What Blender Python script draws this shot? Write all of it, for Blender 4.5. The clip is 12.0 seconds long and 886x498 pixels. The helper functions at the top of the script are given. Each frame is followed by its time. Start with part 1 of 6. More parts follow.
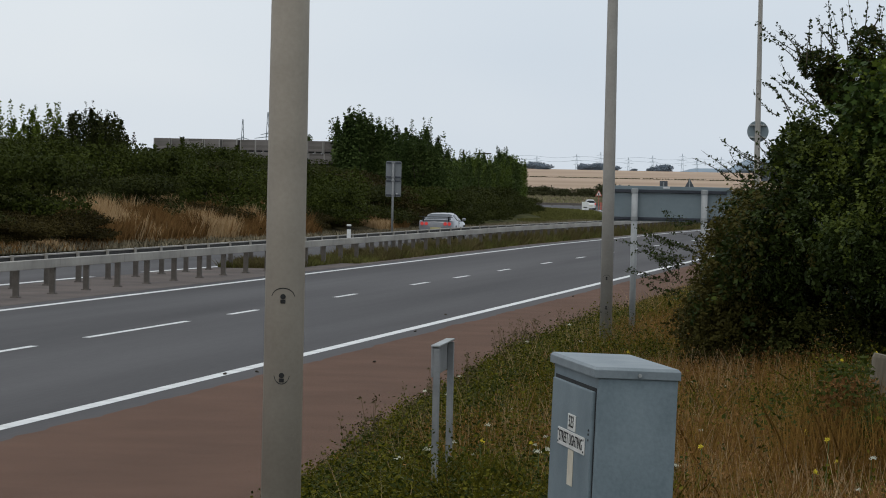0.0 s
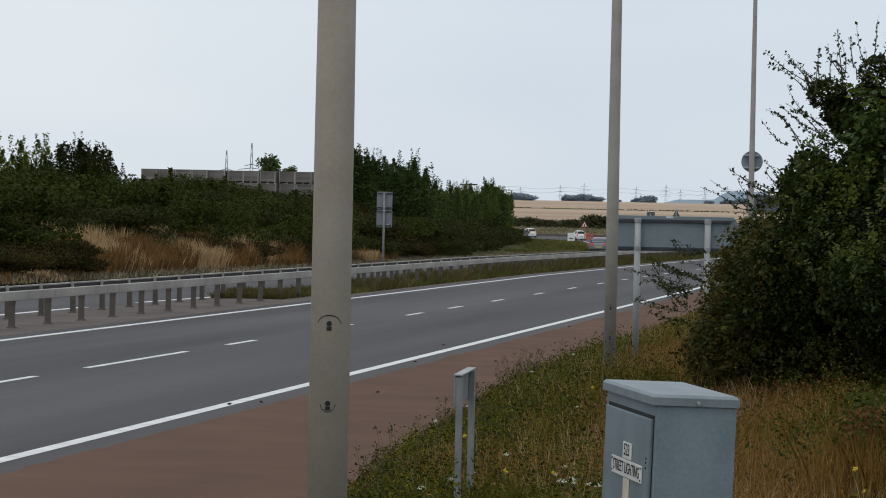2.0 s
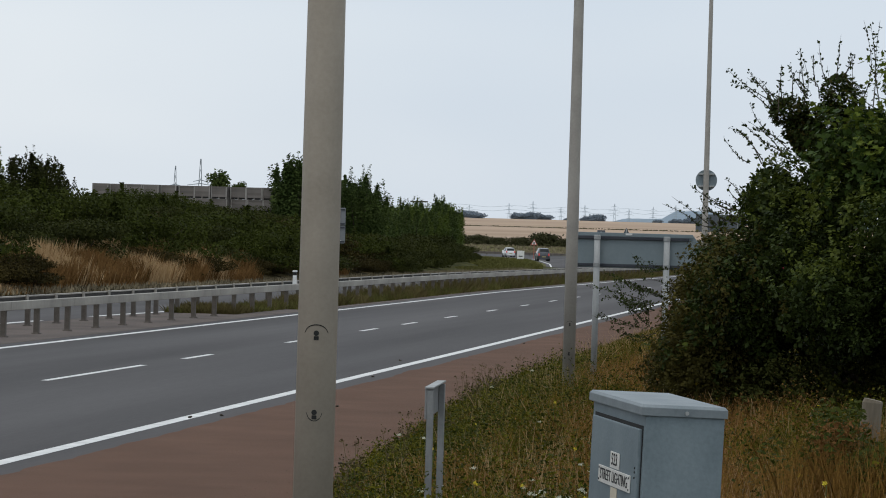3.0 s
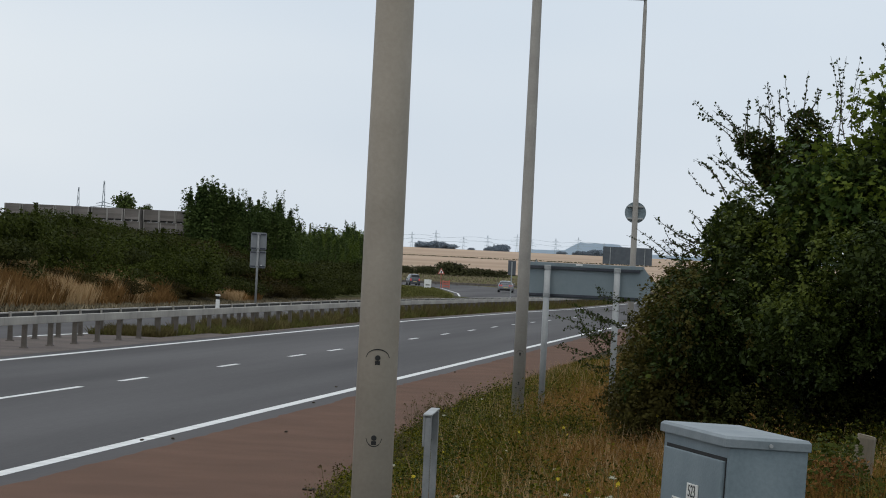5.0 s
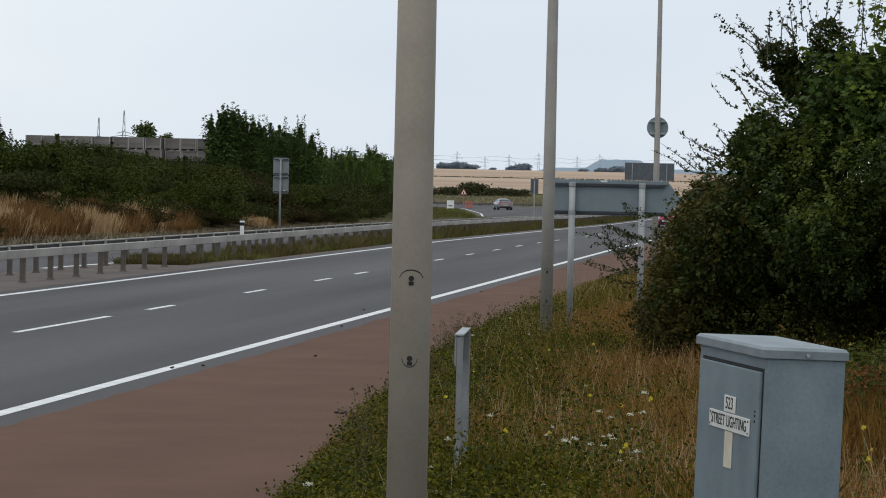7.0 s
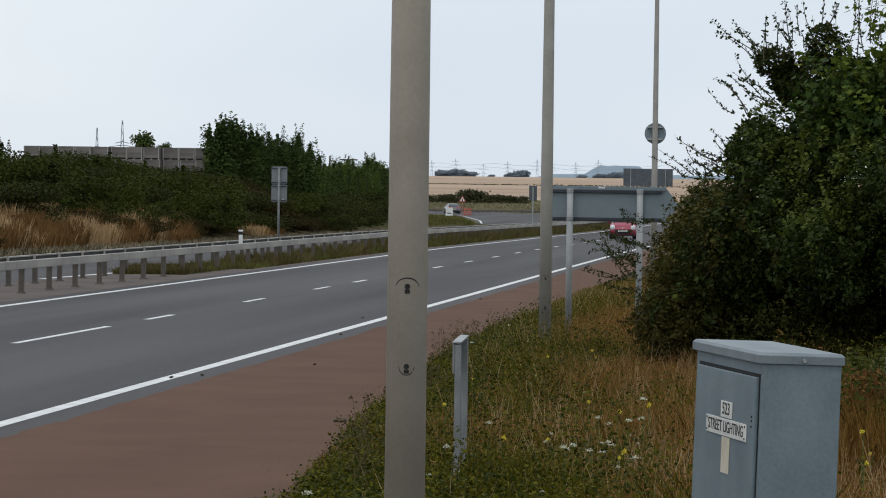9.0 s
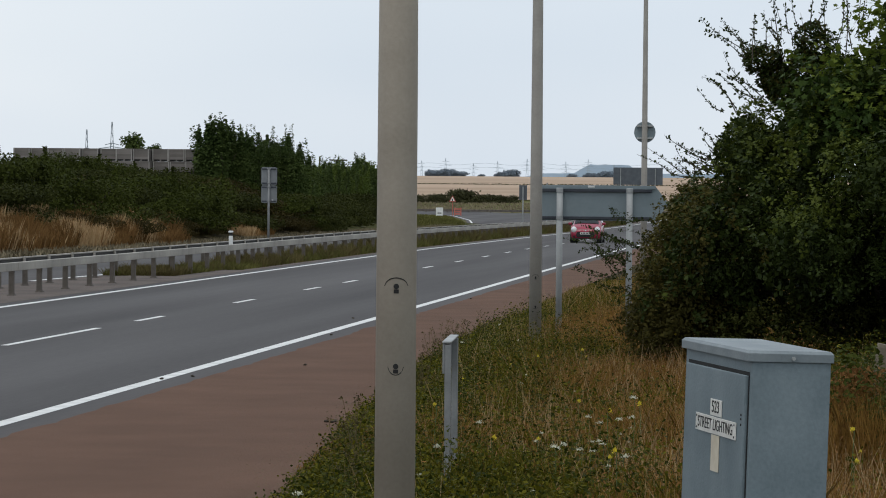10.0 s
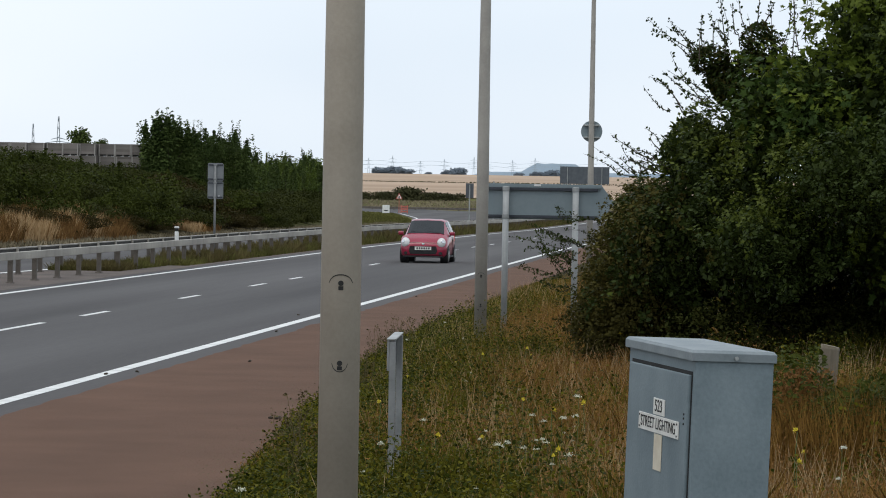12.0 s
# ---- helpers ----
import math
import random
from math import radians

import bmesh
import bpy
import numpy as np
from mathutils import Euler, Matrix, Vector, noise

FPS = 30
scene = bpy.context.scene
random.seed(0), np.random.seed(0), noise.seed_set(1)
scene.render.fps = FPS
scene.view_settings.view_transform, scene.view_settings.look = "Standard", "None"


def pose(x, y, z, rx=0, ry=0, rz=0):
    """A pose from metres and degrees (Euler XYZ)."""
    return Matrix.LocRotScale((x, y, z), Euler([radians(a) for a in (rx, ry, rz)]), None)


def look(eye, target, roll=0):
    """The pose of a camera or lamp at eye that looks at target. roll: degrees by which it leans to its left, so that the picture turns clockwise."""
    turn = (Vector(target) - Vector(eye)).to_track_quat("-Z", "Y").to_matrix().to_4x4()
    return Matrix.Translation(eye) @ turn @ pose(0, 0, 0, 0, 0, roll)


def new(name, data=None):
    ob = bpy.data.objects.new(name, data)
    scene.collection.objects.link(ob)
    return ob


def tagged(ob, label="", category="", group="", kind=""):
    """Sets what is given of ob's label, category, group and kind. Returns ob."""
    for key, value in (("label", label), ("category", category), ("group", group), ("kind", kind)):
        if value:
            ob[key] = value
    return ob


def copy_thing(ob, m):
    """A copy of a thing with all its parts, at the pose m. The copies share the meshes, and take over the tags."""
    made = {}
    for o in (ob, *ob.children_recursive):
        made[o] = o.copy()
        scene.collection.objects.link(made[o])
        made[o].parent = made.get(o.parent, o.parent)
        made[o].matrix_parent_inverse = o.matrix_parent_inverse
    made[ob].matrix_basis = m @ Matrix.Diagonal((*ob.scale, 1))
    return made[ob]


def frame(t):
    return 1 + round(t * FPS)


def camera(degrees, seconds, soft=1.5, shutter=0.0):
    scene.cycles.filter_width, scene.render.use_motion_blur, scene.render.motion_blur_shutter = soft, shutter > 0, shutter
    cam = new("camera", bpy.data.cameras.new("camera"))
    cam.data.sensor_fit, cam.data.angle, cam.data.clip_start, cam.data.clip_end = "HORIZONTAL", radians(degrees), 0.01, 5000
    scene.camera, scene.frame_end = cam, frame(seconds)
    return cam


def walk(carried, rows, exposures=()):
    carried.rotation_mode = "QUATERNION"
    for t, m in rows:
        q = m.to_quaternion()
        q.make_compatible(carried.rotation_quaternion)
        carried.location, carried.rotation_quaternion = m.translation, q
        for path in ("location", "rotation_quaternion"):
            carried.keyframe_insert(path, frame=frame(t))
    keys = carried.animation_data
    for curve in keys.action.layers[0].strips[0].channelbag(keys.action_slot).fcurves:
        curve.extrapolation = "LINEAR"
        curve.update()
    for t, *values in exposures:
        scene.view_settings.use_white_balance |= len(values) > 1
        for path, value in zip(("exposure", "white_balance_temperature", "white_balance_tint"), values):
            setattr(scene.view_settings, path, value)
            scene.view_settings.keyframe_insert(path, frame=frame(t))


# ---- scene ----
cam = camera(16.0, 12.0, soft=1.0)
PATH = [
    (0, (8.606, -3.61, 2.3), (8.28, -1.637, 2.259), 1.2),
    (0.5, (8.549, -3.575, 2.299), (8.264, -1.596, 2.277), 1.1),
    (1, (8.498, -3.572, 2.299), (8.247, -1.588, 2.285), 1.1),
    (1.5, (8.441, -3.608, 2.289), (8.185, -1.624, 2.28), 1.2),
    (2, (8.333, -3.531, 2.274), (8.017, -1.557, 2.253), 1.2),
    (2.5, (8.282, -3.556, 2.28), (7.985, -1.578, 2.273), 2.4),
    (2.7, (8.267, -3.65, 2.266), (7.97, -1.672, 2.255), 2.0),
    (4.3, (7.62, -3.593, 2.219), (7.377, -1.608, 2.228), 1.5),
    (4.5, (7.578, -3.597, 2.216), (7.339, -1.611, 2.227), 2.2),
    (5, (7.534, -3.605, 2.21), (7.311, -1.617, 2.221), 2.8),
    (5.5, (7.509, -3.607, 2.208), (7.296, -1.618, 2.221), 2.9),
    (6, (7.5, -3.599, 2.206), (7.286, -1.611, 2.209), 1.8),
    (6.5, (7.498, -3.618, 2.203), (7.266, -1.631, 2.176), 1.3),
    (6.7, (7.496, -3.604, 2.202), (7.261, -1.618, 2.163), 1.3),
    (8.5, (7.51, -3.589, 2.203), (7.277, -1.603, 2.163), 0.9),
    (9, (7.511, -3.602, 2.204), (7.276, -1.616, 2.169), 0.8),
    (9.5, (7.516, -3.619, 2.204), (7.282, -1.633, 2.169), 0.5),
    (10, (7.517, -3.594, 2.203), (7.288, -1.607, 2.168), 0.5),
    (10.5, (7.519, -3.594, 2.203), (7.297, -1.606, 2.165), -0.1),
    (11, (7.519, -3.609, 2.199), (7.28, -1.623, 2.161), 0.0),
    (11.5, (7.527, -3.602, 2.203), (7.318, -1.613, 2.165), 0.0),
    (12, (7.523, -3.599, 2.202), (7.328, -1.609, 2.166), 1.0),
]
walk(cam, [(t, look(eye, target, roll)) for t, eye, target, roll in PATH], exposures=[(0, 0.01), (2.5, 0.05), (5.5, 0.06), (6.0, 0.03), (6.5, 0.17), (9.0, 0.15), (9.5, 0.12), (10.5, 0.15), (11.5, 0.24), (12, 0.35)])

# ---- light ----
world = bpy.data.worlds.new("overcast")
scene.world = world
world.use_nodes = True
wn, wl = world.node_tree.nodes, world.node_tree.links
SUN_EL, SUN_AZ = radians(70), radians(200)
sky = wn.new("ShaderNodeTexSky")
sky.sky_type, sky.sun_disc, sky.sun_elevation, sky.sun_rotation = "NISHITA", False, SUN_EL, SUN_AZ
sky.air_density, sky.dust_density = 1.0, 3.0
coord = wn.new("ShaderNodeTexCoord")
stretch = wn.new("ShaderNodeMapping")
stretch.inputs["Scale"].default_value = (1, 1, 3.2)
cloud = wn.new("ShaderNodeTexNoise")
cloud.inputs["Scale"].default_value, cloud.inputs["Detail"].default_value = 3.0, 3
ramp = wn.new("ShaderNodeValToRGB")
ramp.color_ramp.elements[0].position, ramp.color_ramp.elements[0].color = 0.3, (6.45, 7.3, 8.3, 1)
ramp.color_ramp.elements[1].position, ramp.color_ramp.elements[1].color = 0.7, (7.93, 8.5, 9.05, 1)
mix = wn.new("ShaderNodeMix")
mix.data_type, mix.inputs[0].default_value = "RGBA", 0.88
wl.new(coord.outputs["Generated"], stretch.inputs[0])
wl.new(stretch.outputs[0], cloud.inputs["Vector"])
wl.new(cloud.outputs["Fac"], ramp.inputs[0])
wl.new(sky.outputs[0], mix.inputs[6])
wl.new(ramp.outputs[0], mix.inputs[7])
bg = wn["Background"]
wl.new(mix.outputs[2], bg.inputs[0])
bg.inputs[1].default_value = 0.1
sun = new("sun", bpy.data.lights.new("sun", "SUN"))
sun.data.energy, sun.data.angle, sun.data.color = 0.8, radians(25), (1.0, 0.96, 0.9)
sun.matrix_world = look((math.sin(SUN_AZ) * math.cos(SUN_EL) * 50, math.cos(SUN_AZ) * math.cos(SUN_EL) * 50, math.sin(SUN_EL) * 50), (0, 0, 0))


# ---- materials ----
def material(name, low, high, rough=0.8, scale=4.0, bump=0.2, metal=0.0, fine=40.0, island=0.0, obrandom=0.0, spec=0.3, detail=5, stretched=None, translucent=0.0):
    """Two scales of colour variation, fine bump; island and obrandom shift the brightness per leaf or per piece."""
    m = bpy.data.materials.new(name)
    m.use_nodes = True
    n, l = m.node_tree.nodes, m.node_tree.links
    b = n["Principled BSDF"]
    b.inputs["Metallic"].default_value, b.inputs["Specular IOR Level"].default_value = metal, spec
    tc = n.new("ShaderNodeTexCoord")
    src = tc.outputs["Object"]
    if stretched:
        mp = n.new("ShaderNodeMapping")
        mp.inputs["Scale"].default_value = stretched
        l.new(src, mp.inputs[0])
        src = mp.outputs[0]
    big, small = n.new("ShaderNodeTexNoise"), n.new("ShaderNodeTexNoise")
    for t, s in ((big, scale), (small, fine)):
        t.inputs["Scale"].default_value, t.inputs["Detail"].default_value = s, detail
        l.new(src, t.inputs["Vector"])
    add = n.new("ShaderNodeMath")
    add.operation = "MULTIPLY_ADD"
    l.new(small.outputs["Fac"], add.inputs[0])
    add.inputs[1].default_value = 0.4
    l.new(big.outputs["Fac"], add.inputs[2])
    r = n.new("ShaderNodeMapRange")
    r.inputs["From Min"].default_value, r.inputs["From Max"].default_value = 0.45, 0.95
    l.new(add.outputs[0], r.inputs["Value"])
    fac = r.outputs[0]
    if island or obrandom:
        extra = n.new("ShaderNodeNewGeometry").outputs["Random Per Island"] if island else n.new("ShaderNodeObjectInfo").outputs["Random"]
        mm = n.new("ShaderNodeMix")
        mm.inputs[0].default_value = island or obrandom
        l.new(fac, mm.inputs[2])
        l.new(extra, mm.inputs[3])
        fac = mm.outputs[0]
    c = n.new("ShaderNodeMix")
    c.data_type = "RGBA"
    l.new(fac, c.inputs[0])
    c.inputs[6].default_value, c.inputs[7].default_value = (*low, 1), (*high, 1)
    l.new(c.outputs[2], b.inputs["Base Color"])
    rr = n.new("ShaderNodeMapRange")
    rr.inputs["To Min"].default_value, rr.inputs["To Max"].default_value = max(0.02, rough - 0.1), min(1, rough + 0.1)
    l.new(small.outputs["Fac"], rr.inputs["Value"])
    l.new(rr.outputs[0], b.inputs["Roughness"])
    if bump:
        bp = n.new("ShaderNodeBump")
        bp.inputs["Strength"].default_value, bp.inputs["Distance"].default_value = bump, 0.02
        l.new(small.outputs["Fac"], bp.inputs["Height"])
        l.new(bp.outputs[0], b.inputs["Normal"])
    if translucent:
        tr = n.new("ShaderNodeBsdfTranslucent")
        l.new(c.outputs[2], tr.inputs[0])
        ms = n.new("ShaderNodeMixShader")
        ms.inputs[0].default_value = translucent
        l.new(b.outputs[0], ms.inputs[1])
        l.new(tr.outputs[0], ms.inputs[2])
        l.new(ms.outputs[0], n["Material Output"].inputs[0])
    return m


def glow(name, colour, strength):
    m = bpy.data.materials.new(name)
    m.use_nodes = True
    b = m.node_tree.nodes["Principled BSDF"]
    b.inputs["Base Color"].default_value, b.inputs["Emission Color"].default_value = (*colour, 1), (*colour, 1)
    b.inputs["Emission Strength"].default_value = strength
    return m


M_ASPHALT = material("asphalt", (0.056, 0.0535, 0.0535), (0.112, 0.107, 0.107), 0.9, 0.55, 0.3, fine=40, stretched=(1, 0.04, 1), spec=0.12)
M_SHOULDER = material("red_shoulder", (0.095, 0.0555, 0.038), (0.136, 0.0785, 0.054), 0.95, 0.7, 0.4, fine=40, spec=0.1)
M_MEDIAN = material("median_gravel", (0.075, 0.06, 0.052), (0.14, 0.112, 0.096), 0.9, 0.6, 0.4, fine=50)
M_LINE = material("line_paint", (0.5, 0.5, 0.48), (0.76, 0.76, 0.74), 0.6, 3, 0.2, fine=30)
M_EARTH = material("earth", (0.015, 0.015, 0.006), (0.06, 0.045, 0.02), 0.95, 0.6, 0.5, fine=12, spec=0.03)
M_FIELD = material("stubble", (0.29, 0.2, 0.13), (0.43, 0.315, 0.22), 0.95, 0.03, 0.2, fine=0.2, stretched=(0.25, 1, 1))
M_MEADOW = material("dry_meadow", (0.075, 0.08, 0.028), (0.15, 0.138, 0.056), 0.95, 0.2, 0.3, fine=2, spec=0.03)
M_MOWN = material("mown_grass", (0.026, 0.03, 0.009), (0.075, 0.072, 0.026), 0.95, 0.3, 0.3, fine=3, spec=0.03)
M_GALV = material("galvanised_steel", (0.27, 0.28, 0.27), (0.42, 0.43, 0.42), 0.55, 2, 0.05, 0.5, fine=15)
M_COLUMN = material("column_paint", (0.3, 0.262, 0.208), (0.41, 0.36, 0.292), 0.6, 3, 0.1, fine=60)
M_COLUMN2 = material("column_grey", (0.29, 0.27, 0.24), (0.4, 0.375, 0.33), 0.6, 3, 0.1, fine=40)
M_CAB = material("cabinet_paint", (0.12, 0.158, 0.174), (0.21, 0.258, 0.275), 0.55, 3.5, 0.08, fine=70)
M_SIGNBACK = material("sign_back_grey", (0.165, 0.207, 0.222), (0.225, 0.268, 0.282), 0.5, 2, 0.05, 0.1, fine=20)
M_DARK = material("dark_rubber", (0.012, 0.012, 0.013), (0.03, 0.03, 0.03), 0.7, 8, 0.1)
M_WHITE = material("white_plastic", (0.6, 0.6, 0.58), (0.8, 0.8, 0.78), 0.5, 5, 0.05)
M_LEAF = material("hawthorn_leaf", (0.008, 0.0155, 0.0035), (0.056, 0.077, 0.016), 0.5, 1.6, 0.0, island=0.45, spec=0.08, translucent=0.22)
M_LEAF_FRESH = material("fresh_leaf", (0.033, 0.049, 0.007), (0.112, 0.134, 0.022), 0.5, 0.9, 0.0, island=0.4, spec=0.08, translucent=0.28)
M_LEAF_SHADED = material("maple_leaf_shaded", (0.014, 0.03, 0.006), (0.06, 0.095, 0.018), 0.5, 0.9, 0.0, island=0.45, spec=0.08, translucent=0.28)
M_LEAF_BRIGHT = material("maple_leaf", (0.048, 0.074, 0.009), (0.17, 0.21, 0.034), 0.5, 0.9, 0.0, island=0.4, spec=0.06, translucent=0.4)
M_LEAF_OLIVE = material("olive_leaf", (0.022, 0.022, 0.006), (0.11, 0.094, 0.024), 0.6, 0.9, 0.0, island=0.35, spec=0.04, translucent=0.25)
M_SHRUB = material("shrub_leaf", (0.009, 0.0125, 0.003), (0.06, 0.066, 0.016), 0.65, 0.45, 0.0, island=0.25, spec=0.04, translucent=0.2)
M_POPLAR = material("poplar_leaf", (0.023, 0.042, 0.012), (0.1, 0.132, 0.036), 0.6, 0.3, 0.0, island=0.3, spec=0.04, translucent=0.2)
# the haze of distance is mixed into this leaf colour
M_LEAF_HAZE = material("haze_tinted_leaf", (0.14, 0.175, 0.21), (0.21, 0.25, 0.29), 0.8, 0.1, 0.0, island=0.4, spec=0.04)
M_BARK = material("bark", (0.03, 0.024, 0.016), (0.085, 0.066, 0.048), 0.9, 6, 0.5)
M_GRASS = material("grass_blade", (0.02, 0.026, 0.0035), (0.18, 0.158, 0.02), 0.7, 0.5, 0.0, island=0.7, spec=0.04, translucent=0.3)
M_DRY = material("dry_grass_blade", (0.09, 0.044, 0.011), (0.41, 0.232, 0.06), 0.75, 0.6, 0.0, island=0.7, spec=0.04, translucent=0.3)
M_STRAW = material("straw_blade", (0.3, 0.19, 0.085), (0.64, 0.46, 0.26), 0.75, 0.4, 0.0, island=0.6, spec=0.04, translucent=0.3)
M_BRACKEN = material("rusty_blade", (0.075, 0.04, 0.012), (0.32, 0.18, 0.07), 0.8, 0.5, 0.0, island=0.6, spec=0.04, translucent=0.2)
M_CRATE = material("weathered_crate", (0.105, 0.094, 0.083), (0.245, 0.22, 0.198), 0.85, 1.0, 0.3, fine=20, obrandom=0.6)
M_TAN = material("tan_blade", (0.14, 0.12, 0.075), (0.27, 0.225, 0.15), 0.8, 0.4, 0.0, island=0.5, spec=0.04)
M_PETAL = material("petal_white", (0.5, 0.5, 0.38), (0.74, 0.73, 0.6), 0.6, 20, 0.0)
M_YELLOW = material("petal_yellow", (0.6, 0.48, 0.03), (0.8, 0.65, 0.06), 0.6, 20, 0.0)

M_STALK = material("brown_stalk", (0.034, 0.028, 0.009), (0.13, 0.098, 0.035), 0.8, 10, 0.0, island=0.5)
M_SHRUB3 = material("green_shrub_leaf", (0.012, 0.016, 0.003), (0.064, 0.079, 0.014), 0.65, 0.4, 0.0, island=0.25, spec=0.04, translucent=0.2)
M_SHRUB2 = material("bramble_leaf", (0.01, 0.0085, 0.003), (0.064, 0.05, 0.015), 0.7, 0.3, 0.0, island=0.25, spec=0.04, translucent=0.2)
M_POPLAR2 = material("windbreak_leaf", (0.042, 0.07, 0.012), (0.15, 0.19, 0.04), 0.6, 0.25, 0.0, island=0.3, spec=0.04, translucent=0.2)
M_FARSHRUB = material("hedge_leaf", (0.026, 0.029, 0.012), (0.07, 0.068, 0.03), 0.7, 0.2, 0.0, island=0.4, spec=0.04)
M_HERB = material("herb_leaf", (0.034, 0.034, 0.0025), (0.168, 0.152, 0.014), 0.6, 0.8, 0.0, island=0.6, spec=0.06, translucent=0.3)
M_HERB_DEEP = material("herb_leaf_deep", (0.012, 0.0185, 0.0022), (0.058, 0.069, 0.01), 0.6, 0.8, 0.0, island=0.6, spec=0.06, translucent=0.25)
M_SEED = material("grass_seed", (0.12, 0.055, 0.018), (0.37, 0.195, 0.075), 0.8, 0.5, 0.0, island=0.6, spec=0.04, translucent=0.25)
M_TANGRASS = material("withered_blade", (0.06, 0.05, 0.018), (0.17, 0.14, 0.06), 0.8, 0.4, 0.0, island=0.5, spec=0.04, translucent=0.2)
M_GRASS2 = material("median_blade", (0.045, 0.05, 0.014), (0.17, 0.16, 0.05), 0.75, 0.4, 0.0, island=0.5, spec=0.04, translucent=0.25)


# ---- mesh helpers ----
def part(name, bm, mat, parent=None, label="", smooth=False, m=None):
    me = bpy.data.meshes.new(name)
    if smooth:
        for f in bm.faces:
            f.smooth = True
    bm.to_mesh(me)
    bm.free()
    me.materials.append(mat)
    ob = new(name, me)
    if parent:
        ob.parent = parent
    if m is not None:
        ob.matrix_basis = m
    if label:
        ob["label"] = label
    return ob


def empty(name, m, label, category, group="", kind=""):
    ob = new(name)
    ob.matrix_basis = m
    return tagged(ob, label, category, group, kind)


def bm_box(x0, x1, y0, y1, z0, z1, bevel=0.0, bm=None):
    bm = bm or bmesh.new()
    vs = [bm.verts.new((x, y, z)) for x in (x0, x1) for y in (y0, y1) for z in (z0, z1)]
    fs = [bm.faces.new([vs[i] for i in q]) for q in ((0, 1, 3, 2), (4, 6, 7, 5), (0, 4, 5, 1), (2, 3, 7, 6), (0, 2, 6, 4), (1, 5, 7, 3))]
    if bevel:
        bmesh.ops.bevel(bm, geom=list({e for f in fs for e in f.edges}), offset=bevel, segments=2, affect="EDGES", profile=0.5)
    return bm


def bm_tube(points, radii, sides=12, bm=None, cap=True):
    """A tube through points with a radius at each."""
    bm = bm or bmesh.new()
    rings, pts = [], [Vector(p) for p in points]
    for i, p in enumerate(pts):
        d = (pts[min(i + 1, len(pts) - 1)] - pts[max(i - 1, 0)]).normalized()
        a = d.cross(Vector((0.3, 1, 0.2)) if abs(d.z) > 0.9 else Vector((0, 0, 1))).normalized()
        b = d.cross(a)
        rings.append([bm.verts.new(p + (a * math.cos(t) + b * math.sin(t)) * radii[i]) for t in (2 * math.pi * k / sides for k in range(sides))])
    for r, s in zip(rings, rings[1:]):
        for k in range(sides):
            bm.faces.new((r[k], r[(k + 1) % sides], s[(k + 1) % sides], s[k]))
    if cap:
        bm.faces.new(rings[0][::-1])
        bm.faces.new(rings[-1])
    bmesh.ops.recalc_face_normals(bm, faces=bm.faces[:])
    return bm


def polys(name, corners, mat, parent=None, label="", smooth=False):
    """One mesh of many separate polygons: corners is an array of shape (n, k, 3)."""
    corners = np.asarray(corners, dtype=np.float32)
    n, k, _ = corners.shape
    me = bpy.data.meshes.new(name)
    me.vertices.add(n * k)
    me.vertices.foreach_set("co", corners.ravel())
    me.loops.add(n * k)
    me.loops.foreach_set("vertex_index", np.arange(n * k, dtype=np.int32))
    me.polygons.add(n)
    me.polygons.foreach_set("loop_start", np.arange(0, n * k, k, dtype=np.int32))
    me.polygons.foreach_set("loop_total", np.full(n, k, dtype=np.int32))
    me.update(calc_edges=True)
    me.materials.append(mat)
    ob = new(name, me)
    if parent:
        ob.parent = parent
    if label:
        ob["label"] = label
    return ob


def sheet(name, xs, ys, height, mat):
    """A ground sheet over the grid xs, ys with height(x, y)."""
    bm = bmesh.new()
    rows = [[bm.verts.new((x, y, height(x, y))) for x in xs] for y in ys]
    for a, b in zip(rows, rows[1:]):
        for i in range(len(xs) - 1):
            bm.faces.new((a[i], a[i + 1], b[i + 1], b[i]))
    ob = part(name, bm, mat, smooth=True)
    return ob


def unit(v):
    return v / np.maximum(np.linalg.norm(v, axis=-1, keepdims=True), 1e-9)


def leaf_quads(rng, at, size, droop=0.3, out=None, turn=0.75, slim=0.33):
    """Pointed leaves at the points; with out given they lie across it, facing the light, turned by chance."""
    n = len(at)
    if out is None:
        d = unit(rng.normal(size=(n, 3)) - np.array([0, 0, droop]))
        s = unit(np.cross(d, rng.normal(size=(n, 3))))
    else:
        nrm = unit(unit(out) * 0.55 + np.array([0, 0, 0.75]) + rng.normal(size=(n, 3)) * turn)
        d = rng.normal(size=(n, 3)) - np.array([0, 0, droop])
        d = unit(d - nrm * (d * nrm).sum(1, keepdims=True))
        s = np.cross(nrm, d)
    ln = size * rng.uniform(0.5, 1.45, (n, 1))
    w = ln * slim
    return np.stack([at, at + d * ln * 0.45 + s * w, at + d * ln, at + d * ln * 0.45 - s * w], 1)


def lobed_leaves(rng, at, size, out):
    """Five-lobed leaves as ten-cornered stars, facing outwards and up."""
    n = len(at)
    nrm = unit(unit(out) * 0.7 + np.array([0, 0, 0.55]) + rng.normal(size=(n, 3)) * 0.55)
    d = rng.normal(size=(n, 3)) - np.array([0, 0, 0.8])
    d = unit(d - nrm * (d * nrm).sum(1, keepdims=True))
    s = np.cross(nrm, d)
    ln = size * rng.uniform(0.6, 1.3, (n, 1))
    lobes = ((0.0, 1.0), (0.5, 0.5), (1.0, 0.92), (1.6, 0.45), (2.1, 0.66), (3.14, 0.3), (-2.1, 0.66), (-1.6, 0.45), (-1.0, 0.92), (-0.5, 0.5))
    return np.stack([at + (d * math.cos(a) + s * math.sin(a)) * ln * r * 0.6 for a, r in lobes], 1)


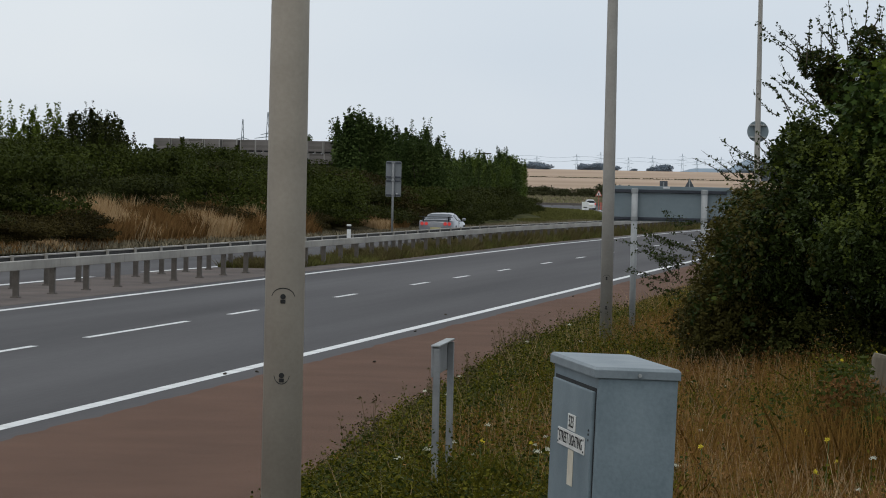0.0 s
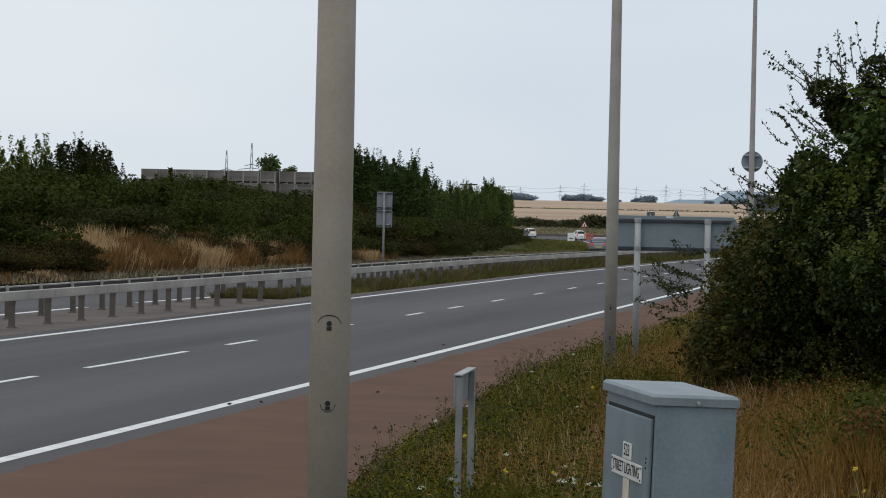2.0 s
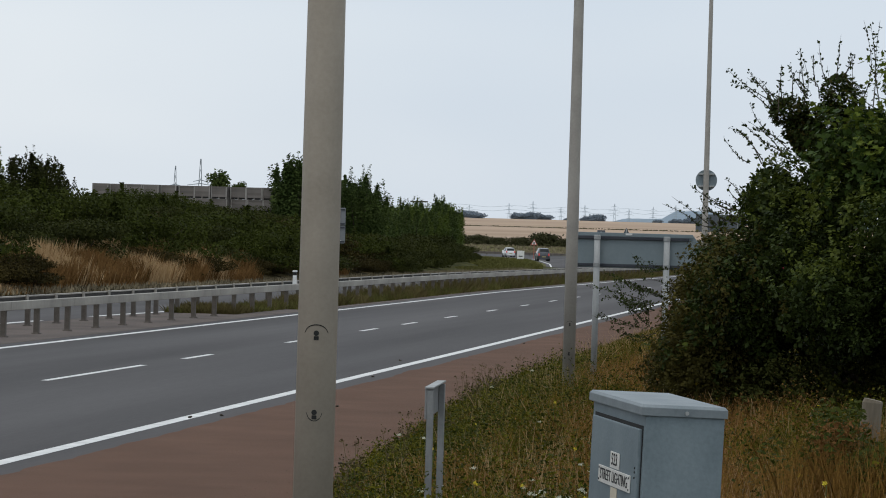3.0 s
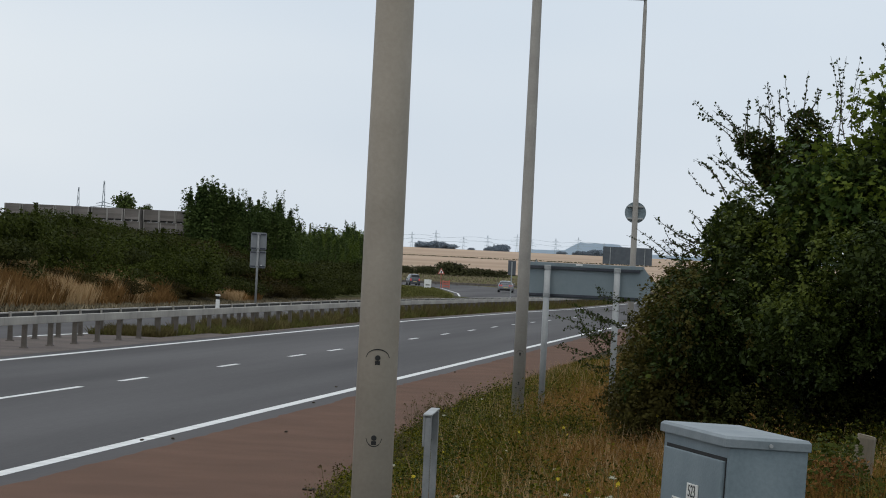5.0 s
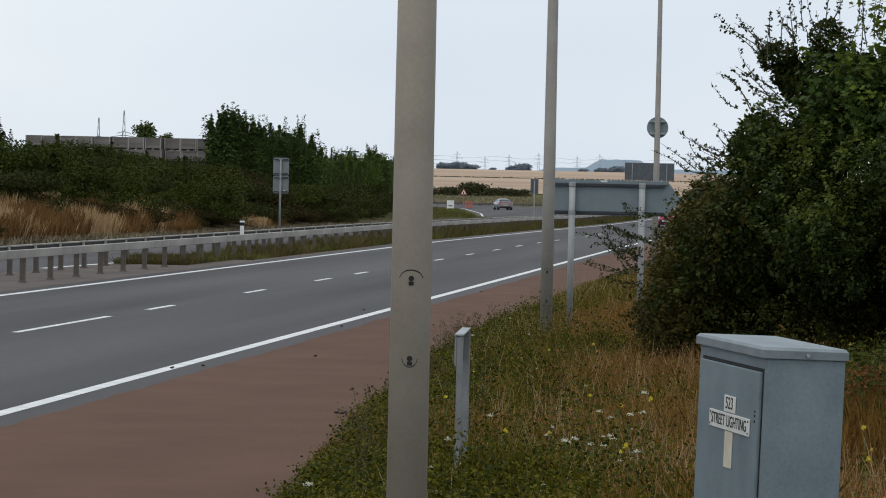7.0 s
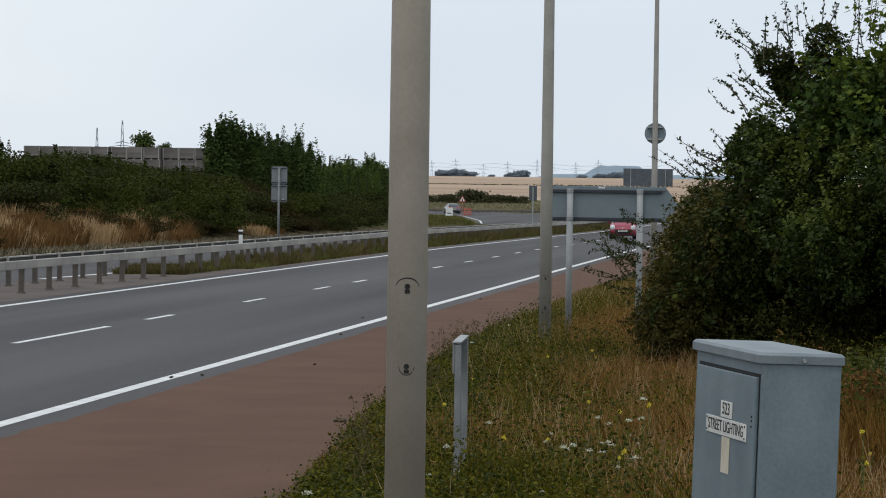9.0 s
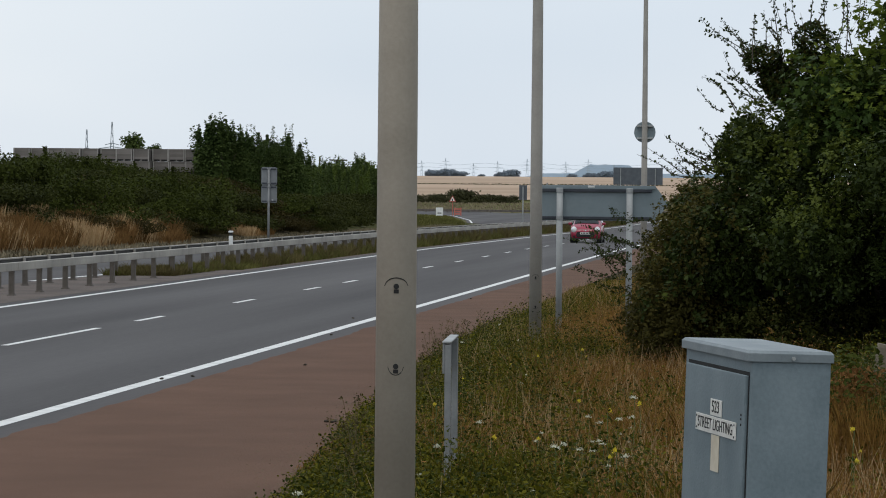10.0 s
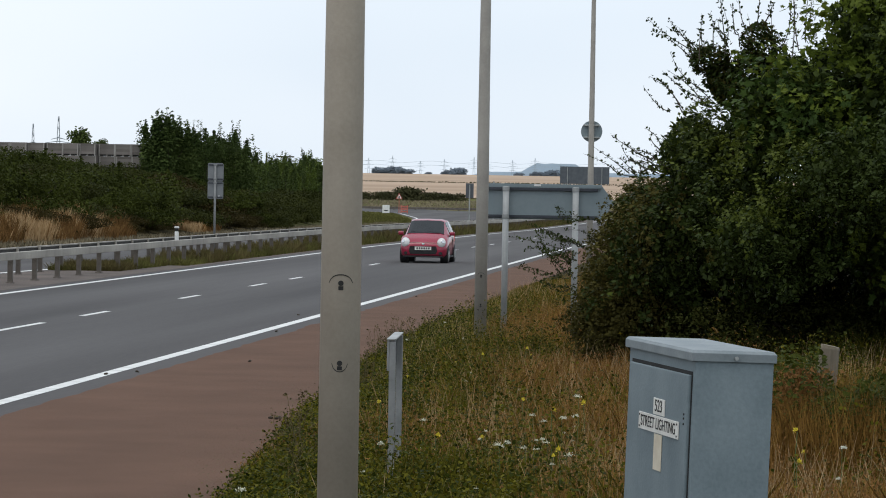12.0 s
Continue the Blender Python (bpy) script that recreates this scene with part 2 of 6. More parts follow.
def leafy_twigs(rng, blobs, per_area, length, leaves, spread):
    """Twigs standing out of ellipsoids with leaves along them: points, outward directions and each leaf's twig number."""
    at, outs, ids, k = [], [], [], 0
    for x, y, z, rx, ry, rz in blobs:
        m = max(4, int(per_area * (rx * ry + rx * rz + ry * rz)))
        d = unit(rng.normal(size=(m, 3)))
        root = np.array([x, y, z]) + d * np.array([rx, ry, rz]) * rng.uniform(0.72, 1.0, (m, 1))
        way = unit(d * np.array([1 / rx, 1 / ry, 1 / rz]) * min(rx, ry, rz) + rng.normal(size=(m, 3)) * 0.5 + np.array([0, 0, 0.15]))
        ln = length * rng.uniform(0.5, 1.5, (m, 1))
        for u in np.linspace(0.0, 1.0, leaves):
            sag = np.array([0, 0, -0.25]) * (u * u) * ln
            at.append(root + way * ln * u + sag + rng.normal(size=(m, 3)) * spread * (1.15 - 0.7 * u))
            outs.append(way)
            ids.append(np.arange(k, k + m))
        k += m
    return np.concatenate(at), np.concatenate(outs), np.concatenate(ids)


def blob_points(rng, blobs, density):
    """Points in the outer shell of ellipsoids (x, y, z, rx, ry, rz), thick enough to hide the middle."""
    out = []
    for x, y, z, rx, ry, rz in blobs:
        n = int(density * (rx * ry + rx * rz + ry * rz) * 4)
        d = unit(rng.normal(size=(n, 3)))
        seats = unit(rng.normal(size=(22, 3)))
        near = (d @ seats.T).max(1, keepdims=True)
        lump = 0.68 + 0.5 * np.clip((near - 0.6) / 0.4, 0, 1) ** 1.2 + 0.05 * rng.normal(size=(n, 1))
        r = (1.03 - rng.exponential(0.14, (n, 1))).clip(0.2, 1.1) * lump
        out.append(np.array([x, y, z]) + d * r * np.array([rx, ry, rz]))
    return np.concatenate(out)


def dip(y):
    """The carriageways fall gently towards the junction."""
    return float(np.interp(y, (120, 176, 215, 270), (0, -0.15, -0.3, -0.38)))


def far_dip(y):
    return dip(y) - float(np.interp(y, (70, 130, 200, 300), (0, 0.32, 0.25, 0.0)))


def edge_x(y):
    return float(np.interp(y, (-60, 0, 16, 25, 35, 46, 68, 120, 400), (5.2, 4.9, 4.1, 3.4, 2.8, 2.5, 2.3, 2.2, 2.2)))


def verge_z(x, y):
    d = x - edge_x(y)
    return float(np.interp(d, (-1, 0, 0.8, 2.0, 4.0, 9, 40), (-0.05, 0.03, 0.2, 0.3, 0.42, 0.8, 1.0))) + dip(y) + 0.03 * noise.noise((x * 0.8, y * 0.8, 0))


def bank_z(x, y):
    d = -19.3 - x
    return float(np.interp(d, (-1, 0, 2, 9, 14, 200), (0.0, 0.05, 0.5, 2.0, 2.4, 2.6))) * float(np.interp(y, (20, 60, 175, 260, 300), (1, 1, 1, 0.5, 0.0))) + float(np.interp(y, (70, 130, 200, 262, 276), (0, -0.2, -0.3, -0.45, -0.6)))


def far_z(y):
    return float(np.interp(y, (-3000, 60, 130, 250, 300, 434, 450, 470, 500, 1000, 1500, 4800), (-0.5, -0.6, -0.75, -0.65, -0.41, -0.41, 0.0, 0.87, 1.2, 7.8, 8.4, 10)))


# ---- ground ----
ys = sorted({-400.0, -100.0, *np.arange(-40, 440, 10.0), 434.0, 442.0, 450.0, 460.0, 470.0, 485.0, 500.0, *np.arange(560, 1000, 80.0), 1000.0, 1200.0, 1500.0, 2500.0, 4800.0})
ground = tagged(sheet("ground", [-4800, -1500, -600, -300, -120, -60, -30, 0, 40, 120, 300, 600, 1500, 4800], ys, lambda x, y: far_z(y), M_MEADOW), "green and straw-coloured grassland reaching to the horizon", "ground", kind="structure")
tagged(sheet("road", [-8.0, -6, -4.0, -2, 0.0, 0.7], np.arange(-40, 401, 10.0), lambda x, y: dip(y), M_ASPHALT), "worn grey asphalt carriageway with white lines", "road", kind="structure")
tagged(sheet("road", [-19.0, -15, -11.0], np.arange(-40, 241, 10.0), lambda x, y: far_dip(y), M_ASPHALT), "far grey asphalt carriageway behind the barriers", "road", kind="structure")
def shoulder():
    bm, prev = bmesh.new(), None
    for y in np.concatenate([np.arange(-40, 12, 4), np.arange(12, 110, 0.35), np.arange(110, 321, 10)]):
        x0 = 0.44 + 0.1 * noise.noise((0, y * 0.35, 0)) + 0.07 * noise.noise((3, y * 1.7, 0))
        row = [bm.verts.new((x, y, dip(y) + 0.003)) for x in (x0, 2, 4, 5.5)]
        if prev:
            for k in range(3):
                bm.faces.new((prev[k], prev[k + 1], row[k + 1], row[k]))
        prev = row
    tagged(part("pavement", bm, M_SHOULDER), "reddish-brown surfaced hard shoulder with a ragged edge", "shoulder", kind="structure")


shoulder()
tagged(sheet("median", [-11.0, -9.5, -8.0], np.arange(-40, 321, 10.0), lambda x, y: dip(y) + 0.004 + (far_dip(y) - dip(y)) * (x < -10.5), M_MEDIAN), "brown gravel strip between the carriageways", "median", kind="structure")


def verge_sheet():
    bm = bmesh.new()
    rows = []
    for y in np.arange(-40, 322, 2.0):
        e = edge_x(y)
        rows.append([bm.verts.new((e + d, y, verge_z(e + d, y))) for d in (-0.03, 0, 0.3, 0.8, 1.4, 2, 3, 4, 6, 9, 15, 40)])
    for a, b in zip(rows, rows[1:]):
        for i in range(11):
            bm.faces.new((a[i], a[i + 1], b[i + 1], b[i]))
    return part("verge", bm, M_EARTH, smooth=True)


tagged(verge_sheet(), "earth of the grassy roadside verge", "verge", kind="structure")
tagged(sheet("bank", [-19.0, -19.3, -20, -21.3, -24, -28, -33, -40, -60, -120, -220], np.arange(0, 189, 4.0), bank_z, M_EARTH), "low earth bank under shrubs beside the far carriageway", "bank", kind="structure")
tagged(sheet("bank", [-19.0, -19.3, -20, -21.3, -24, -28, -33, -40, -60, -120, -220], np.arange(188, 277, 4.0), bank_z, M_MOWN), "mown green grass slope at the windbreak's foot", "bank", kind="structure")


def strip(name, x, w, y0, y1, label, z=0.004):
    bm = bmesh.new()
    n = max(1, int((y1 - y0) / 8))
    prev = None
    for i in range(n + 1):
        y = y0 + (y1 - y0) * i / n
        row = [bm.verts.new((x - w / 2, y, z + (dip(y) if x > -9 else far_dip(y)))), bm.verts.new((x + w / 2, y, z + (dip(y) if x > -9 else far_dip(y))))]
        if prev:
            bm.faces.new((prev[0], prev[1], row[1], row[0]))
        prev = row
    return tagged(part(name, bm, M_LINE), label, "road line", kind="structure")


strip("edge_line", 0.0, 0.175, -40, 396, "solid white edge line on the asphalt")
strip("edge_line", -7.5, 0.175, -40, 396, "solid white edge line beside the median")
strip("edge_line", -11.25, 0.2, -40, 250, "solid white edge line of the far carriageway")
strip("edge_line", -18.5, 0.2, -40, 215, "solid white edge line below the bank")
strip("lane_mark", -3.75, 0.12, 40.0, 46.0, "long white lane dash")
for y in (35.3, 48.9, 58.1, 66.9, 73.0, 80.4, 89.2, 97.7, 106.3, 114.7, 123.4, 132.4, 141.4, 150.4, 159.4):
    strip("lane_mark", -3.75, 0.12, y, y + 2.2, "short white lane dash")


# ---- barriers ----
def barrier(x, side, y0, y1, z, label, dark=False):
    b = empty("crash_barrier", pose(x, 0, 0), label, "barrier", "barriers along the median")
    beam = lip = post = head = None

    def again(first, name, at):
        o = new(name, first.data)
        o.parent, o.location = b, at
        return o
    for i in range(int((y1 - y0) / 4.8)):
        a = y0 + i * 4.8
        at = (0, a, dip(a + 2.4))
        if beam is None:
            # far beam: shaded face painted near-black, its lit top edge a pale lip
            beam = part("beam", bm_box(-0.05, 0.05, 0.004, 4.796, z - 0.175, z - (0.031 if dark else 0), 0.012), M_SHADE_DARK if dark else M_BEAM, b)
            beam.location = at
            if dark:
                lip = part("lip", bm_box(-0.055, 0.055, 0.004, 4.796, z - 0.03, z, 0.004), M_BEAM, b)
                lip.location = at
        else:
            again(beam, "beam", at)
            if dark:
                again(lip, "lip", at)
    for i in range(int((y1 - y0) / 2.4)):
        a = y0 + i * 2.4
        at = (-side * 0.1, a, dip(a))
        if post is None:
            bm = bm_box(-0.055, 0.055, -0.045, 0.045, 0, z - 0.175, 0.006)
            bm_box(-0.08, 0.08, -0.085, 0.085, 0, 0.025, 0.0, bm)
            post = part("post", bm, M_POST, b)
            post.location = at
            if dark:
                head = part("bracket", bm_box(-0.02, 0.02, -0.07, 0.07, z - 0.15, z + 0.02, 0.004), M_BEAM, b)
                head.location = (0.08, a, dip(a))
        else:
            again(post, "post", at)
            if dark:
                again(head, "bracket", (0.08, a, dip(a)))
    return b


M_BEAM = material("weathered_beam", (0.22, 0.205, 0.178), (0.4, 0.373, 0.325), 0.6, 0.7, 0.1, 0.25, fine=7)
# near-black stand-in for shade: the far beam's face, gaps between crate tiers
M_SHADE_DARK = material("painted_shade", (0.015, 0.014, 0.013), (0.045, 0.042, 0.038), 0.8, 3, 0.1)
M_POST = material("weathered_post", (0.075, 0.065, 0.054), (0.17, 0.148, 0.126), 0.75, 3, 0.2, 0.2)
barrier(-8.85, 1, 22.3, 300, 0.7, "galvanised steel box-beam crash barrier on posts")
barrier(-10.5, -1, 22.0, 300, 0.66, "second crash barrier on the median's far side, beam face painted as in shade", True)


# ---- far junction road ----
def out(x, y, f=1.16):
    return 7.5 + (x - 7.5) * f, -3.6 + (y + 3.6) * f


LEFT_EDGE = [(-19, 210), (-19, 245)] + [out(*p) for p in [(-21.2, 262), (-29.0, 318), (-40.3, 350), (-59, 374), (-95, 412), (-150, 455)]]
RIGHT_EDGE = [(-11, 210), (-10.5, 250)] + [out(*p) for p in [(-8, 320), (-9, 355), (-24, 370), (-44, 386), (-95, 436), (-145, 480)]]


def road_z(y):
    return float(np.interp(y, (200, 215, 300), (far_dip(200) + 0.004, far_dip(215) + 0.004, -0.37))) if y < 434 else max(-0.37, far_z(y) + 0.06)


def ribbon(name, a, b, mat, lift, label, category, n=60):
    def along(p, t):
        p = np.array(p, float)
        k = np.linspace(0, 1, len(p))
        return np.interp(t, k, p[:, 0]), np.interp(t, k, p[:, 1])
    bm, prev = bmesh.new(), None
    for i in range(n + 1):
        (x0, y0), (x1, y1) = along(a, i / n), along(b, i / n)
        row = [bm.verts.new((x0 + (x1 - x0) * f, y0 + (y1 - y0) * f, road_z(y0 + (y1 - y0) * f) + lift)) for f in (0, 0.33, 0.67, 1)]
        if prev:
            for k in range(3):
                bm.faces.new((prev[k], prev[k + 1], row[k + 1], row[k]))
        prev = row
    bmesh.ops.recalc_face_normals(bm, faces=bm.faces[:])
    return tagged(part(name, bm, mat), label, category, kind="structure")


ribbon("road", LEFT_EDGE, RIGHT_EDGE, M_ASPHALT, 0.0, "grey asphalt junction road curving away behind the trees", "road")
ribbon("edge_line", [(x + 0.35, y - 0.1) for x, y in LEFT_EDGE], [(x + 0.53, y - 0.15) for x, y in LEFT_EDGE], M_LINE, 0.006, "white edge line round the junction's bend", "road line")


def field_sheet():
    xs, ys2 = [-900, -400, -200, -100, -50, 0, 60, 200, 600], [502, 560, 640, 720, 800, 880, 1000, 1150]
    return sheet("field", xs, ys2, lambda x, y: far_z(y) + 0.12, M_FIELD)


tagged(field_sheet(), "pale harvested straw-coloured field on a gentle rise", "field", kind="structure")


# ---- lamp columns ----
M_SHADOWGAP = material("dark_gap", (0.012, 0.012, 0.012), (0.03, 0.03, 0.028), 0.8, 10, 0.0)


def lamp_column(x, y, r, mat, height, label, toward, door=None):
    z0 = verge_z(x, y) - 0.05
    c = empty("street_lamp", pose(x, y, z0), label, "street lamp", "street lamps along the verge")
    body = part("column", bm_tube([(0, 0, 0), (0, 0, 2.4), (0, 0, height - 0.3), (0, 0, height)], [r * 1.04, r, r * 0.62, r * 0.5], 32), mat, c, smooth=True)
    part("arm", bm_tube([(0, 0, height - 0.15), (-0.02, 0, height), (-0.12, 0, height + 0.03)], [r * 0.4] * 3, 10), mat, c, smooth=True)
    part("lantern", bm_box(-0.5, 0.03, -0.13, 0.13, height - 0.02, height + 0.09, 0.035), M_SIGNBACK, c, "grey lantern head")
    if door:
        # a curved access door, shown by its rounded top and bottom gaps, with two locks
        up, low = door
        a0 = math.atan2(toward[1] - y, toward[0] - x)
        for sign, zc in ((1, up - z0), (-1, low - z0)):
            pts = []
            for k in range(13):
                u = -1 + 2 * k / 12
                a = a0 + u * (0.62 if sign > 0 else 0.4)
                rr = r * 1.018
                pts.append((rr * math.cos(a), rr * math.sin(a), zc + sign * 0.042 * math.sqrt(max(0, 1 - u * u * 0.95)) - sign * 0.008))
            part("door_gap", bm_tube(pts, [0.0012 + 0.0012 * math.sin(math.pi * k / 12) for k in range(13)], 6), M_SHADOWGAP, c, "thin dark gap of the access door")
            lock = bm_tube([(r * 0.96, 0, 0), (r * 1.06, 0, 0)], [0.011, 0.011], 12)
            bm_box(r * 0.98, r * 1.045, -0.01, 0.01, -0.028, -0.012, 0.002, lock)
            part("lock", lock, M_SHADOWGAP, c, "small dark tri-head lock", m=pose(0, 0, zc, 0, 0, math.degrees(a0)))
        # small dark scuffs low on the shaft
        for turn, zc, tall in ((-0.12, 1.07, 0.02), (-0.42, 1.0, 0.032), (-0.5, 1.0, 0.026), (0.3, 1.3, 0.012)):
            part("scuff", bm_box(r * 0.985, r * 1.012, -0.0025, 0.0025, -tall / 2, tall / 2, 0.001), M_SHADOWGAP, c, "small dark scuff", m=pose(0, 0, zc - z0, 0, 0, math.degrees(a0 + turn)))
    return c


lamp_column(5.888, 8.92, 0.0795, M_COLUMN, 9.0, "tall beige-grey steel lamp column with a locked access door", (7.5, -3.6), (1.833, 1.514))
lamp_column(4.02, 37.3, 0.078, M_COLUMN2, 9.0, "tall grey steel lamp column at the verge's edge", (7.5, -3.6), (1.13, 0.75))
lamp_column(3.52, 74.4, 0.075, M_COLUMN2, 8.88, "tall grey lamp column carrying a round sign", (7.5, -3.6))


# ---- signs ----
def round_sign():
    s = empty("round_sign", pose(3.52, 74.3, 3.77), "round grey back of a traffic sign clamped to a lamp column", "road sign")
    part("plate", bm_tube([(0, 0.17, 0), (0, 0.19, 0)], [0.265, 0.265], 40), M_SIGNBACK, s)
    for z in (-0.15, 0.15):
        part("bracket", bm_box(-0.2, 0.2, 0.1, 0.168, z - 0.02, z + 0.02, 0.004), M_GALV, s)


def arrow_sign():
    """A flag-shaped direction sign seen from behind on two round posts."""
    s = empty("direction_sign", pose(0, 38.75, 0), "blue-grey back of a flag-shaped direction sign on two posts", "road sign")
    bm = bmesh.new()
    outline = [(3.84, 1.86), (5.49, 1.86), (5.68, 2.09), (5.49, 2.335), (3.84, 2.335)]
    a = [bm.verts.new((x, 0.05, z)) for x, z in outline]
    b = [bm.verts.new((x, 0.07, z)) for x, z in outline]
    bm.faces.new(a)
    bm.faces.new(b[::-1])
    for k in range(5):
        bm.faces.new((a[k], b[k], b[(k + 1) % 5], a[(k + 1) % 5]))
    bmesh.ops.recalc_face_normals(bm, faces=bm.faces[:])
    part("panel", bm, M_SIGNBACK, s)
    for z in (1.895, 2.265):
        part("rail", bm_box(3.88, 5.45, 0.02, 0.049, z - 0.02, z + 0.02, 0.004), M_RAIL, s, "dark mounting rail")
    part("cap_strip", bm_box(3.84, 5.5, 0.03, 0.049, 2.285, 2.335, 0.004), M_SIGNBACK, s)
    part("sticker", bm_box(4.59, 4.68, 0.025, 0.0295, 2.305, 2.33), M_WHITE, s, "small white sticker")
    for x in (4.215, 5.155):
        p = part("post", bm_tube([(x, -0.03, verge_z(x, 38.7) - 0.1), (x, -0.03, 2.3)], [0.042, 0.042], 16), M_SIGNPOST, s, smooth=True)
        for z in (1.895, 2.265):
            part("clamp", bm_tube([(x, -0.03, z - 0.025), (x, -0.03, z + 0.025)], [0.047, 0.047], 16), M_SIGNPOST, p)


def plate_sign():
    s = empty("median_sign", pose(-10.72, 102.6, 0), "grey back of a tall two-plate sign on a single post", "road sign")
    for z0, z1 in ((1.84, 2.44), (2.455, 3.06)):
        bm = bmesh.new()
        c = 0.05
        ring = [(sx * (0.27 - c) + c * math.cos(a), (z1 - c if sz > 0 else z0 + c) + c * math.sin(a)) for sx, sz, a0 in ((1, 1, 0), (-1, 1, 90), (-1, -1, 180), (1, -1, 270)) for a in (radians(a0), radians(a0 + 30), radians(a0 + 60), radians(a0 + 90))]
        f, k = [bm.verts.new((x, 0.04, z)) for x, z in ring], [bm.verts.new((x, 0.06, z)) for x, z in ring]
        bm.faces.new(f)
        bm.faces.new(k[::-1])
        for i in range(len(ring)):
            j = (i + 1) % len(ring)
            bm.faces.new((f[i], k[i], k[j], f[j]))
        bmesh.ops.recalc_face_normals(bm, faces=bm.faces[:])
        pl = part("plate", bm, M_SIGNBACK2, s)
        for z in (z0 + 0.06, z1 - 0.06):
            part("rail", bm_box(-0.25, 0.25, 0.012, 0.039, z - 0.022, z + 0.022, 0.003), M_RAIL, pl, "dark mounting rail")
            part("clamp", bm_box(-0.06, 0.06, -0.07, 0.011, z - 0.02, z + 0.02, 0.004), M_POSTGREY, pl)
    part("sticker", bm_box(0.1, 0.15, 0.034, 0.0395, 1.93, 1.955), M_WHITE, s, "small white sticker")
    part("post", bm_tube([(0, -0.03, -0.05), (0, -0.03, 3.0)], [0.038, 0.038], 14), M_POSTGREY, s, smooth=True)


def bollard():
    b = empty("marker_post", pose(-8.965, 85.97, 0.5), "white plastic marker post with a black neck behind the barrier beam", "marker post")
    part("body", bm_box(-0.055, 0.055, -0.035, 0.035, 0.03, 0.44, 0.01), M_WHITE, b)
    part("bracket", bm_box(0.052, 0.068, -0.03, 0.03, 0.06, 0.16, 0.002), M_GALV, b)
    part("neck", bm_box(-0.045, 0.045, -0.03, 0.03, 0.44, 0.53, 0.012), M_DARK, b, "black neck")
    part("cap", bm_box(-0.068, 0.068, -0.045, 0.045, 0.53, 0.585, 0.018), M_WHITE, b, "flared white cap")


def verge_marker():
    """A narrow plate on two square posts, seen nearly edge-on."""
    m = empty("verge_marker", pose(5.173, 17.3, 0.03, 0, 0, 3.6), "weathered grey plate on two square posts in the grass", "marker sign")
    g = verge_z(5.07, 18) - 0.1
    for y in (-0.47, 0.47):
        part("post", bm_box(-0.021, 0.021, y - 0.03, y + 0.03, g, 1.19, 0.004), M_POSTGREY, m)
    part("plate", bm_box(-0.035, -0.0215, -0.5, 0.5, 1.0, 1.2, 0.004), M_POSTGREY, m)
    part("cap", bm_box(-0.037, 0.023, -0.505, 0.505, 1.201, 1.212, 0.002), M_GALV, m, "pale top edge")


def far_sign(x, y, w, z0, z1, label, triangle=False):
    s = empty("road_sign", pose(x, y, 0), label, "road sign")
    bm = bmesh.new()
    shape = [(-w / 2, z0), (w / 2, z0), (0, z1)] if triangle else [(-w / 2, z0), (w / 2, z0), (w / 2, z1), (-w / 2, z1)]
    f = bm.faces.new([bm.verts.new((a, 0, b)) for a, b in shape])
    r = bmesh.ops.extrude_face_region(bm, geom=[f])
    bmesh.ops.translate(bm, verts=[v for v in r["geom"] if isinstance(v, bmesh.types.BMVert)], vec=(0, 0.03, 0))
    bmesh.ops.recalc_face_normals(bm, faces=bm.faces[:])
    part("plate", bm, M_SIGNBACK3, s)
    for dx in ((0,) if w < 2 else (-w * 0.35, w * 0.35)):
        part("post", bm_tube([(dx, -0.06, far_z(y) - 0.1), (dx, -0.06, z1 - 0.1)], [0.05, 0.05], 10), M_GALV, s)
    return s


M_SIGNPOST = material("sign_post_grey", (0.27, 0.28, 0.275), (0.38, 0.39, 0.385), 0.65, 4, 0.1, 0.1, fine=30)
M_SIGNBACK3 = material("sign_back_dark", (0.07, 0.08, 0.09), (0.11, 0.12, 0.13), 0.5, 2, 0.05)
M_POSTGREY = material("dull_post", (0.16, 0.165, 0.165), (0.27, 0.275, 0.27), 0.6, 4, 0.1, 0.2)
M_RAIL = material("dark_rail", (0.03, 0.035, 0.045), (0.06, 0.065, 0.075), 0.6, 6, 0.0)
M_SIGNBACK2 = material("sign_back_dull", (0.16, 0.17, 0.175), (0.22, 0.23, 0.235), 0.5, 2, 0.05, 0.1, fine=20)
M_RED = material("sign_red", (0.38, 0.1, 0.07), (0.5, 0.15, 0.11), 0.5, 5, 0.0)
round_sign()
arrow_sign()
plate_sign()
bollard()
verge_marker()
far_sign(-12.55, 220, 0.56, 1.83, 2.87, "grey back of a small rectangular sign")
far_sign(-13.3, 250, 0.9, 2.35, 3.2, "grey back of a triangular warning sign", True)
far_sign(-12.9, 380, 6.0, 3.5, 5.6, "large dark grey back of an advance direction sign")


